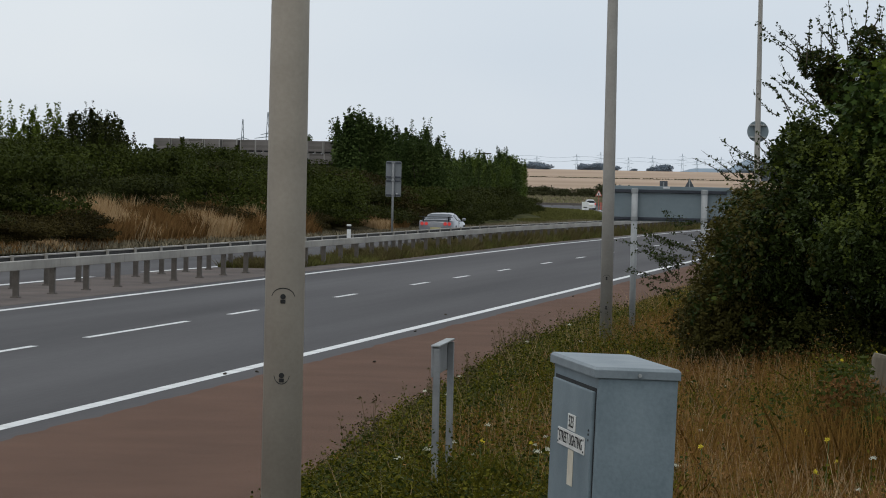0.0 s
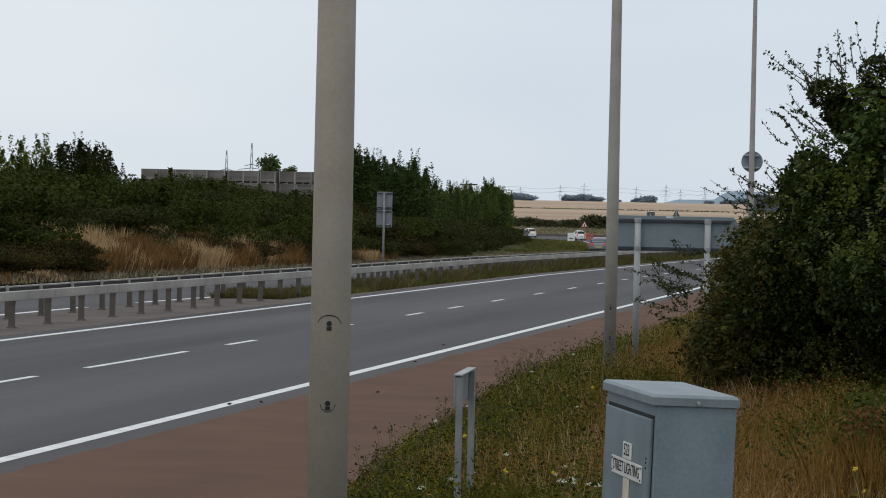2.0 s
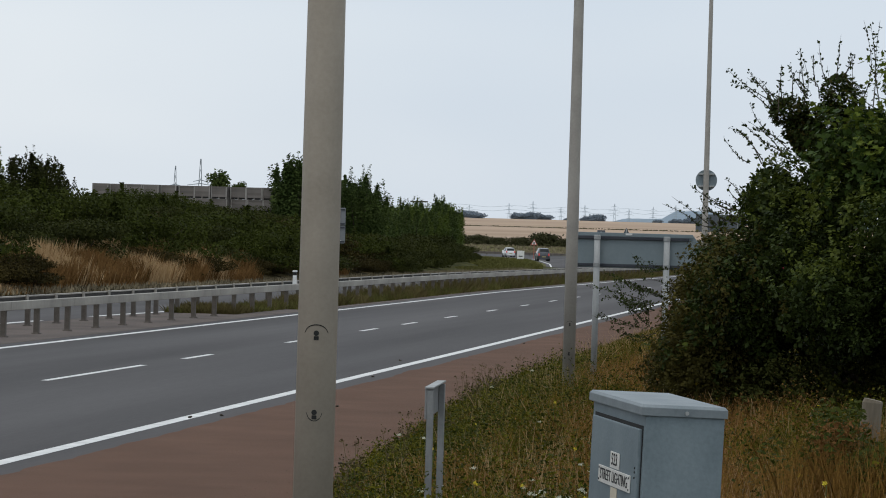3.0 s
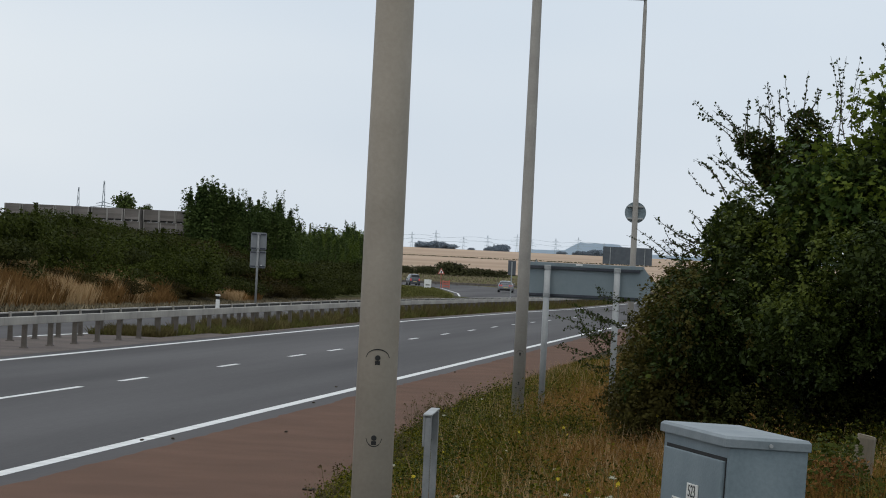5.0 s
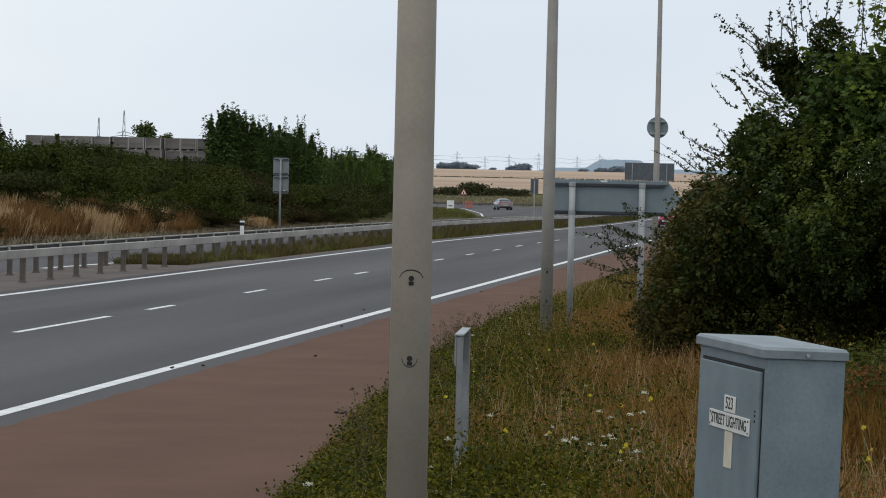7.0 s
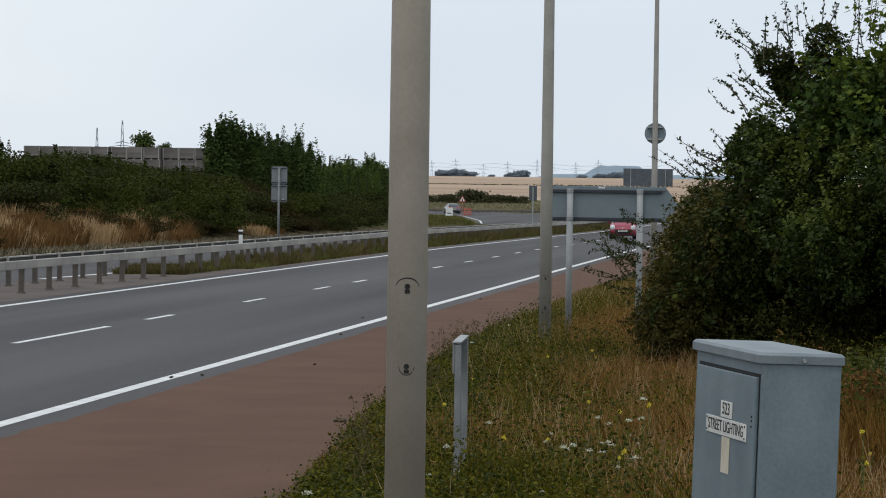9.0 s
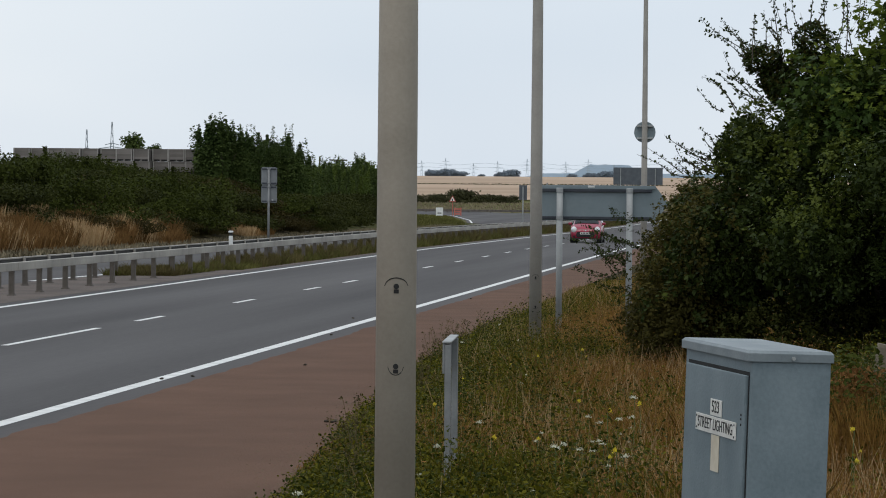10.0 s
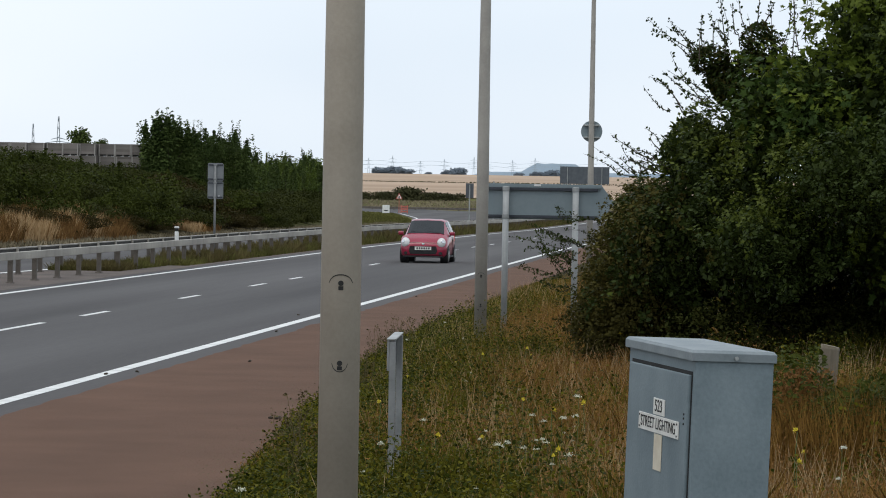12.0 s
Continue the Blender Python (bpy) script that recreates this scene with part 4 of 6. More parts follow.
for y in np.arange(187, 265, 1.75):
    f = (y - 188) / 78
    row.append((-23.6 - 5.7 * f + ga.uniform(-0.4, 0.4), y, ga.uniform(0, 360), (0.71 + 0.23 * f) * ga.uniform(0.86, 1.08) * (0.85 if f > 0.94 else 1)))
plant(column, [r for i, r in enumerate(row) if i % 5 in (1, 3) or i > 36])
plant(column_dark, [r for i, r in enumerate(row) if not (i % 5 in (1, 3) or i > 36)])
skirt = far_shrub("hedge_shrub", 35, 3.6, 1.6, M_SHRUB, 0.11, 10000, "dark shrub at the foot of the windbreak", "windbreak foot shrubs")
plant(skirt, [(-22.6 - 7.2 * f + ga.uniform(-0.3, 0.3), 186 + 74 * f, ga.uniform(0, 360), ga.uniform(0.85, 1.2) * (1 if f < 0.8 else 0.75)) for f in np.linspace(-0.12, 0.96, 24)] + [(-20.9 - 5.2 * f + ga.uniform(-0.3, 0.3), 184 + 66 * f, ga.uniform(0, 360), ga.uniform(0.6, 0.85)) for f in np.linspace(-0.1, 0.9, 15)])

hedgerow = far_shrub("hedgerow_bush", 41, 4.2, 1.5, M_FARSHRUB, 0.22, 3500, "dark green field hedge bush", "field hedge")
plant(hedgerow, [(-73 + i * 3.5 + ga.uniform(-0.6, 0.6), 472 + ga.uniform(-1, 1), ga.uniform(0, 360), ga.uniform(0.85, 1.25) * (1.3 if i in (8,) else 1)) for i in range(26) if i not in (3, 11, 12, 17, 22)], lambda x, y: far_z(y))
clump = far_shrub("tree_clump", 43, 10, 5.2, M_LEAF_HAZE, 0.75, 3500, "round clump of trees on the ridge, tinted with painted haze", "ridge trees", 0, "tree")
plant(clump, [(-112, 1000, 0, 0.55), (-107.5, 1000, 70, 0.62), (-103.5, 1002, 20, 0.45), (-86.2, 1000, 130, 0.6), (-90, 1003, 40, 0.4), (-128.5, 1000, 10, 0.62), (-123.5, 985, 0, 0.5), (-96, 1000, 90, 0.22),
             (-68, 1010, 10, 0.3), (-62, 1010, 40, 0.4), (-57, 1010, 90, 0.55), (-51, 1010, 160, 0.5), (-45, 1010, 0, 0.35), (-122.6, 600, 0, 0.0001 + 0.4)], lambda x, y: far_z(y))
lone = far_shrub("far_tree", 45, 5.0, 4.5, M_POPLAR, 0.5, 2500, "dark lone tree beyond the crates", "trees beyond the crates", 0, "tree")
plant(lone, [(-122.4, 600, 0, 1.0), (-119.0, 600, 100, 0.55)], lambda x, y: 9.0)


# ---- the roadside bush ----
def sprig(g, bm, quads, a, tip, leaf=0.038, per=64, thick=0.0065):
    a, tip = np.array(a, float), np.array(tip, float)
    n = 14
    sag = g.normal(size=3) * 0.05
    pts = [a + (tip - a) * u + sag * math.sin(math.pi * u) for u in np.linspace(0, 1, n)]
    bm_tube(pts, [thick * (1 - 0.75 * u) for u in np.linspace(0, 1, n)], 5, bm)
    length = np.linalg.norm(tip - a)
    m = int(length * per)
    # leaves sit in small tufts along the shoot
    u = (np.floor(g.uniform(0.05, 1, (m, 1)) * length * 22) + g.uniform(0, 0.35, (m, 1))) / (length * 22)
    p = a + (tip - a) * u + sag * np.sin(math.pi * u) + g.normal(size=(m, 3)) * 0.009
    quads.append(leaf_quads(g, p, leaf, -0.5))


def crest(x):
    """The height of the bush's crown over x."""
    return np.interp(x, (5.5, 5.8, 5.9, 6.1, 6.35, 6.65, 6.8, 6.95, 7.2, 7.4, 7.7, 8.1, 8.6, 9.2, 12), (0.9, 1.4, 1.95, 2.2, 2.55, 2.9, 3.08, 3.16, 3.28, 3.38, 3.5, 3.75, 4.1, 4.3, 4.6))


def roadside_bush():
    g = np.random.default_rng(51)
    t = empty("hawthorn_bush", pose(0, 0, 0), "large overgrown hawthorn bush with long arching shoots", "bush")
    main = [(6.6, 30, 1.55, 0.75, 1.4, 0.75), (7.3, 29.6, 1.7, 0.95, 1.5, 1.05), (7.15, 30.4, 2.45, 0.62, 1.2, 0.55), (7.75, 30, 3.0, 0.68, 1.2, 0.62), (8.3, 29.2, 2.2, 1.1, 1.6, 1.4),
            (8.7, 30, 3.35, 0.85, 1.3, 0.75), (9.7, 29.2, 2.5, 1.2, 1.6, 1.7), (9.5, 29, 3.8, 1.2, 1.4, 0.9), (10.9, 29, 2.6, 1.3, 1.6, 2.0), (8.7, 27.6, 2.4, 0.8, 1.2, 0.55), (9.8, 27.2, 2.6, 1.1, 1.3, 0.7), (7.7, 28.0, 1.75, 0.65, 0.9, 0.42),
            (6.85, 30.2, 2.75, 0.42, 0.9, 0.36), (8.7, 30.6, 1.1, 1.1, 0.9, 0.6), (10.1, 30.5, 1.2, 1.3, 0.9, 0.75)]
    rear = [(8.9, 29.6, 1.2, 1.2, 1.5, 0.7), (10.2, 29.6, 1.2, 1.4, 1.5, 0.8), (8.6, 31.6, 1.1, 1.9, 0.5, 0.85), (10.8, 31.6, 1.2, 1.8, 0.5, 0.95), (9.6, 32.1, 1.1, 1.3, 0.8, 1.1), (7.2, 31.8, 0.9, 0.9, 0.7, 0.9)]
    # dense knobs from which the long shoots start
    knobs = [(7.04, 30, 3.66, 0.2, 0.22, 0.14), (7.16, 30, 3.46, 0.15, 0.2, 0.16), (7.58, 30, 3.83, 0.19, 0.22, 0.2), (7.45, 30, 3.55, 0.16, 0.25, 0.2), (7.28, 30, 3.35, 0.2, 0.25, 0.18), (7.85, 30, 3.5, 0.24, 0.3, 0.18)]

    def trim(p):
        floor = np.interp(p[:, 0], (6.4, 7.3, 8.0, 9.0), (0.58, 0.62, 0.66, 0.7)) + 0.2 * np.sin(p[:, 0] * 4.3 + p[:, 1] * 2)
        ragged = 0.09 * np.sin(p[:, 0] * 9 + p[:, 1] * 3) + 0.07 * np.sin(p[:, 0] * 23 + p[:, 1] * 7)
        under = (p[:, 0] < 7.0) | (p[:, 2] > 1.3 + 0.25 * np.sin(p[:, 0] * 3.1)) | (p[:, 1] > 29.7)
        return under & (p[:, 2] > 0.62) & ((p[:, 2] > floor) | (p[:, 1] > 30.5)) & (p[:, 2] < crest(p[:, 0]) + ragged)

    # a dim inner crown, and leafy twigs that stand out of it with gaps between
    p = blob_points(g, [(x, y, z, rx * 0.74, ry * 0.74, rz * 0.74) for x, y, z, rx, ry, rz in main + rear], 850)
    p = p[trim(p)]
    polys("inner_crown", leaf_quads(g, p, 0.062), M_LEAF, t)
    # boughs: secondary lumps on the main masses carry the twigs
    boughs = []
    for x, y, z, rx, ry, rz in main:
        for _ in range(int(5 + 7 * (rx * rz + rx * ry))):
            d = unit(g.normal(size=3) + np.array([0, -0.5, 0.25]))
            r = g.uniform(0.16, 0.4)
            boughs.append((x + d[0] * rx * 0.86, y + d[1] * ry * 0.86, z + d[2] * rz * 0.86, r * g.uniform(0.9, 1.5), r, r * g.uniform(0.55, 0.85)))
    p, o, ids = leafy_twigs(g, [b for b in boughs], 92, 0.2, 20, 0.03)
    ok = trim(p)
    p, o, ids = p[ok], o[ok], ids[ok]
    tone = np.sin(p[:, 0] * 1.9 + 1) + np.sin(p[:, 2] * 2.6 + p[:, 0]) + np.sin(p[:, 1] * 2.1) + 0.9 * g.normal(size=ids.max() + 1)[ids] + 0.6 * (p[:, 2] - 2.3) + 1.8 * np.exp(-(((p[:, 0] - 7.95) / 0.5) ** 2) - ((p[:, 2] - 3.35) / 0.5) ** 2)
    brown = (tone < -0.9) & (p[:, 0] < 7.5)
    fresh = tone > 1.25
    plain = ~(brown | fresh)
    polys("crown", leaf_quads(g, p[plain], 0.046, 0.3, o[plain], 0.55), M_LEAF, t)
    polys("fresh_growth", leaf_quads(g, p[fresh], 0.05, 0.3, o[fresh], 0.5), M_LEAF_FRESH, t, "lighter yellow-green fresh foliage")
    polys("rusty_growth", leaf_quads(g, p[brown], 0.044, 0.3, o[brown], 0.55), M_LEAF_OLIVE, t, "olive-brown tinged foliage")
    p = blob_points(g, knobs, 3600)
    rust = g.uniform(size=len(p)) < 0.25
    polys("knob", leaf_quads(g, p[~rust], 0.045, 0.3, p[~rust] - np.array([7.4, 30, 3.4]), 0.7), M_LEAF, t, "dense dark tufts at the crest")
    polys("rusty_knob", leaf_quads(g, p[rust], 0.04), M_LEAF_OLIVE, t, "brownish leaves in the crest tufts")
    olive = [(6.15, 31, 1.1, 0.42, 1.1, 0.42), (6.3, 30.8, 1.45, 0.5, 1.2, 0.5), (6.45, 30.6, 1.95, 0.42, 1.0, 0.38), (6.05, 30.6, 0.8, 0.35, 1.0, 0.32), (6.3, 30.2, 0.9, 0.7, 1.0, 0.5)]
    p = blob_points(g, [(x, y, z, rx * 0.8, ry * 0.8, rz * 0.8) for x, y, z, rx, ry, rz in olive], 500)
    p2, o2, _ = leafy_twigs(g, olive, 420, 0.2, 18, 0.028)
    polys("outer_crown", np.concatenate([leaf_quads(g, p, 0.05), leaf_quads(g, p2[p2[:, 2] > 0.4], 0.04, 0.3, o2[p2[:, 2] > 0.4], 0.6)]), M_LEAF_OLIVE, t, "olive-brown tinged outer foliage")
    part("stem", limbs(g, (8.5, 30.4, 0.3), [b[:3] for b in main[:9]], 0.06), M_BARK, t)
    low = [(7.2, 29.0, 0.65, 0.6, 0.8, 0.4), (7.9, 29.4, 0.75, 0.7, 0.7, 0.42), (8.7, 29.4, 0.8, 0.8, 0.7, 0.42), (9.6, 29.4, 0.85, 0.9, 0.7, 0.45), (10.6, 29.2, 0.9, 0.9, 0.7, 0.45)]
    p, o, _ = leafy_twigs(g, low, 170, 0.22, 18, 0.035)
    ok = p[:, 2] > 0.4
    polys("low_growth", leaf_quads(g, p[ok], 0.045, 0.3, o[ok], 0.6), M_SHRUB, t, "dark leafy growth low under the bush")

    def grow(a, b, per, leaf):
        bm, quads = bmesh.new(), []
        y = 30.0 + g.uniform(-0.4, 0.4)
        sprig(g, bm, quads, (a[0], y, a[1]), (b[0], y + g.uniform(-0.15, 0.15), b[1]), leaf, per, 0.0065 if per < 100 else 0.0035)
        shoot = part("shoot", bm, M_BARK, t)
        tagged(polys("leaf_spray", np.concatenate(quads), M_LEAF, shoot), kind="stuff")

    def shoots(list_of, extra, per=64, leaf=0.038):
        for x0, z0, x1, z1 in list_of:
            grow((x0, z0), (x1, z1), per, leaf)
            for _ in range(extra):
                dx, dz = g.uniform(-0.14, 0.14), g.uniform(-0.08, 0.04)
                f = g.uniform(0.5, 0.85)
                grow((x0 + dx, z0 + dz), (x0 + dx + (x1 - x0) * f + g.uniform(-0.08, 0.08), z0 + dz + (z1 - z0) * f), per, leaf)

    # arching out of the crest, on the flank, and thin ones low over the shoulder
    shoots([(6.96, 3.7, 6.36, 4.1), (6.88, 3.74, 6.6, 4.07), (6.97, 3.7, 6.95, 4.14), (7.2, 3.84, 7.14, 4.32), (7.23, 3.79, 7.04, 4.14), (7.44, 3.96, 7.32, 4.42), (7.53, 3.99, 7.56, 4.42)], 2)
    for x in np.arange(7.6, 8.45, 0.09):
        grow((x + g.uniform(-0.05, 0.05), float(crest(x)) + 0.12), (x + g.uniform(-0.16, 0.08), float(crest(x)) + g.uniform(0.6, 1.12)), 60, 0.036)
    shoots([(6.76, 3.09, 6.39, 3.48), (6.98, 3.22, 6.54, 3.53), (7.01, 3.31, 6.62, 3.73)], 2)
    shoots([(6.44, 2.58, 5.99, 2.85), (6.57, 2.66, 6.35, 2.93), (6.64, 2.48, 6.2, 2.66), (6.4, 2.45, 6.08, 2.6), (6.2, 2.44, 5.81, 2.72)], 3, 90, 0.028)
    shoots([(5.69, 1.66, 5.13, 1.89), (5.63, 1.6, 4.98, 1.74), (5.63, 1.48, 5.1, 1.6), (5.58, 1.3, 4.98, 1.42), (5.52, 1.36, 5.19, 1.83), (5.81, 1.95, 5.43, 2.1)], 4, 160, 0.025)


def maple():
    g = np.random.default_rng(57)
    t = empty("field_maple", pose(0, 0, 0), "bright green field maple growing up through the bush", "tree")
    lobes = [(8.9, 28.6, 3.1, 0.55, 0.8, 0.65), (9.2, 28.6, 2.2, 0.55, 0.8, 0.55), (9.5, 28.8, 3.9, 0.9, 1.0, 0.8), (9.85, 28.6, 2.65, 0.9, 1.0, 1.1), (10.65, 28.8, 3.55, 1.0, 1.0, 1.2),
             (7.72, 28.8, 3.2, 0.36, 0.5, 0.3), (8.15, 28.7, 3.25, 0.42, 0.6, 0.4), (8.35, 28.6, 2.7, 0.4, 0.6, 0.35), (8.68, 29.2, 4.05, 0.42, 0.7, 0.5), (9.3, 29.2, 4.7, 0.6, 0.8, 0.6),
             (9.0, 27.8, 1.75, 0.36, 0.5, 0.34), (9.2, 27.7, 1.25, 0.34, 0.4, 0.28)]
    boughs = []
    for x, y, z, rx, ry, rz in lobes:
        for _ in range(int(8 + 16 * rx * rz)):
            d = unit(g.normal(size=3) + np.array([-0.2, -0.4, 0.2]))
            r = g.uniform(0.14, 0.34)
            boughs.append((x + d[0] * rx * 0.85, y + d[1] * ry * 0.85, z + d[2] * rz * 0.85, r * 1.3, r, r * 0.6))
    p, o, ids = leafy_twigs(g, boughs, 80, 0.24, 9, 0.05)
    # light put into leaf colour: bright green upwards, shaded green lower, plus chance
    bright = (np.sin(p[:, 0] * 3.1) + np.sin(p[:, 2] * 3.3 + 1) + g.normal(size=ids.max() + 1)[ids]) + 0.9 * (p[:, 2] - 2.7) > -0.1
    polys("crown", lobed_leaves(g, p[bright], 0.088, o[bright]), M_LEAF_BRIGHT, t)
    polys("shade_crown", lobed_leaves(g, p[~bright], 0.082, o[~bright]), M_LEAF_SHADED, t, "deeper green foliage, coloured as the crown's shaded part")
    # inner leaves take the dark hawthorn colour as shade inside the crown
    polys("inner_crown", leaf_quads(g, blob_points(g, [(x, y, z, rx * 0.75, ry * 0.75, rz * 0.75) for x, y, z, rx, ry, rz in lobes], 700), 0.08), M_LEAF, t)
    part("trunk", limbs(g, (9.9, 29.6, 0.4), [b[:3] for b in lobes], 0.08), M_BARK, t)


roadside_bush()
maple()


# ---- grass ----
def blades(g, x, y, z, h, w, lean):
    n = len(x)
    base = np.stack([x, y, z], 1)
    a = g.uniform(0, 6.283, n)
    side = np.stack([np.cos(a), np.sin(a), np.zeros(n)], 1) * (w / 2)[:, None]
    tip = base + np.stack([g.normal(size=n) * lean, g.normal(size=n) * lean, np.ones(n)], 1) * h[:, None]
    mid = base + (tip - base) * 0.55 + np.array([0, 0, 0.06]) * h[:, None]
    return np.stack([base - side, base + side, mid + side * 0.8, tip, mid - side * 0.8], 1)


def patch(x, y):
    return np.sin(x * 1.3 + 2 * np.sin(y * 0.35)) * 0.5 + np.sin(y * 0.8 + x * 0.7) * 0.35 + np.sin(x * 3.1 - y * 1.7) * 0.2


def verge_edges(y):
    return np.interp(y, (-60, 0, 16, 25, 35, 46, 68, 120), (5.2, 4.9, 4.1, 3.4, 2.8, 2.5, 2.3, 2.2))


def verge_heights(off):
    return np.interp(off, (-1, 0, 0.8, 2.0, 4.0, 9), (-0.05, 0.03, 0.2, 0.3, 0.42, 0.8))


def dryness(off, x, y):
    """How parched the verge is: green by the shoulder, a rusty belt along the middle, mixed beyond."""
    belt = np.interp(y, (10, 18, 26, 34, 50), (3.6, 3.3, 2.7, 2.4, 2.4))
    return 1.35 * np.exp(-(((off - belt) / 1.15) ** 2)) + 0.45 * (off > belt) - 0.7 + patch(x, y) * 0.95


def verge_grass():
    g = np.random.default_rng(61)
    n = 170000
    y = 10 + 60 * g.uniform(0, 1, n) ** 1.6
    e = verge_edges(y)
    x = e - 0.15 + g.uniform(0, 1, n) ** 1.1 * 6.6
    off = x - e
    z = verge_heights(off) - 0.02
    dry = dryness(off, x, y) + g.normal(size=n) * 0.55 > 0
    short = np.clip(0.3 + off * 0.5, 0.2, 1) * (0.8 + 0.55 * patch(x * 2.3, y * 1.9)).clip(0.25, 1.5)
    gr = ~dry
    h = g.uniform(0.06, 0.34, n) * short
    polys_stuff("grass", blades(g, x[gr], y[gr], z[gr], h[gr], g.uniform(0.004, 0.01, gr.sum()), 0.5), M_GRASS, "rough green verge grass")
    h = g.uniform(0.08, 0.36, n) * short
    polys_stuff("dry_grass", blades(g, x[dry], y[dry], z[dry], h[dry], g.uniform(0.003, 0.007, dry.sum()), 0.32), M_DRY, "dry golden-brown verge grass")
    # feathery rusty seed heads over the dry belt
    tops = np.flatnonzero(dry & (g.uniform(size=n) < 0.6) & (y < 45))
    at = np.repeat(np.stack([x, y, z + h * 0.9], 1)[tops], 2, 0) + g.normal(size=(len(tops) * 2, 3)) * np.array([0.02, 0.02, 0.035])
    polys_stuff("seed_heads", leaf_quads(g, at, 0.026, -0.9, slim=0.16), M_SEED, "feathery rusty grass seed heads")
    # small herb leaves in tufts among the grass
    tufts = 25000
    ty = 11 + 36 * g.uniform(0, 1, tufts) ** 1.5
    tx = verge_edges(ty) + g.uniform(0, 1, tufts) ** 1.25 * 5.4
    damp = dryness(tx - verge_edges(ty), tx, ty) + g.normal(size=tufts) * 0.5
    ok = damp < 0.0
    tx, ty, damp = tx[ok], ty[ok], damp[ok]
    tall = (0.06 + 0.4 * g.uniform(0, 1, len(tx)) ** 1.8) * (1 + 0.5 * patch(tx * 3.3, ty * 2.1)).clip(0.4, 1.6) * np.clip(0.4 + (tx - verge_edges(ty)) * 0.6, 0.3, 1)
    k = 20
    a = np.repeat(np.stack([tx, ty, verge_heights(tx - verge_edges(ty))], 1), k, 0)
    u = g.uniform(0.05, 1, len(a))
    side = g.normal(size=(len(a), 2)) * (0.025 + 0.05 * u)[:, None]
    at = a + np.concatenate([side, (u * np.repeat(tall, k))[:, None]], 1)
    outs = np.concatenate([side, np.full((len(a), 1), 0.06)], 1)
    deep = np.repeat(g.uniform(size=len(tx)) < 0.45, k)
    polys_stuff("herbs", leaf_quads(g, at[~deep], 0.026, -0.2, outs[~deep], 0.7), M_HERB, "small-leaved yellow-green herbs in the verge")
    polys_stuff("herbs", leaf_quads(g, at[deep], 0.029, -0.2, outs[deep], 0.7), M_HERB_DEEP, "dark green leafy herbs in the verge")
    m = 16000
    y = 10 + 50 * g.uniform(0, 1, m) ** 1.5
    e = verge_edges(y)
    x = e + 0.5 + g.uniform(0, 1, m) * 5.6
    ok = patch(x * 1.4 + 2, y * 0.9) + g.normal(size=m) * 0.4 > 0.0
    x, y, e = x[ok], y[ok], e[ok]
    polys_stuff("straw_stems", blades(g, x, y, verge_heights(x - e), g.uniform(0.15, 0.44, len(x)), g.uniform(0.002, 0.0042, len(x)), 0.28), M_STRAW, "thin pale seeding grass stems")


def nettles():
    g = np.random.default_rng(63)
    m = 40000
    x, y = g.uniform(7.95, 10.5, m), g.uniform(16.6, 20.5, m)
    d = x - np.interp(y, (0, 16, 25), (4.9, 4.1, 3.4))
    top = np.clip(0.36 + 0.32 * patch(x * 1.7, y * 1.3), 0.05, 0.7)
    z = np.interp(d, (0, 0.8, 2.0, 4.0, 9), (0.03, 0.2, 0.3, 0.42, 0.8)) + top * g.uniform(0.1, 1, m)
    k = 6000
    tx, ty = g.uniform(7.45, 9.2, k), g.uniform(16.3, 18.2, k)
    d = tx - np.interp(ty, (0, 16, 25), (4.9, 4.1, 3.4))
    tz = np.interp(d, (0, 0.8, 2.0, 4.0, 9), (0.03, 0.2, 0.3, 0.42, 0.8))
    polys_stuff("tall_grass", blades(g, tx, ty, tz, g.uniform(0.25, 0.66, k) * (0.9 + 0.2 * patch(tx * 2, ty)), g.uniform(0.003, 0.006, k), 0.22), M_DRY, "tall dry grass round the wooden post")
    q = 7000
    px, py = 8.25 + g.normal(size=q) * 0.4, g.uniform(16.9, 17.9, q)
    pz = 0.45 + g.uniform(0.02, 1, q) * (0.6 + 0.2 * np.sin(px * 9) + 0.1 * np.sin(px * 23))
    polys_stuff("nettles", leaf_quads(g, np.stack([px, py, pz], 1), 0.036, 0.1, np.tile((0.0, -0.6, 0.4), (q, 1)), 0.7), M_HERB_DEEP, "leafy green nettles against the wooden post")
    px, py = 7.86 + g.normal(size=2500) * 0.09, g.uniform(17.2, 17.7, 2500)
    pz = 0.45 + g.uniform(0.05, 1, 2500) * 0.62
    polys_stuff("dock", leaf_quads(g, np.stack([px, py, pz], 1), 0.03, -0.6), M_SEED, "rust-brown seeding dock beside the wooden post")
    polys_stuff("nettles", leaf_quads(g, np.stack([x, y, z], 1), 0.034, 0.1, np.tile((0.0, -0.6, 0.4), (m, 1)), 0.7), M_HERB_DEEP, "leafy green nettles round the wooden post")


def polys_stuff(name, q, mat, label):
    return tagged(polys(name, q, mat), label, "grass", kind="stuff")


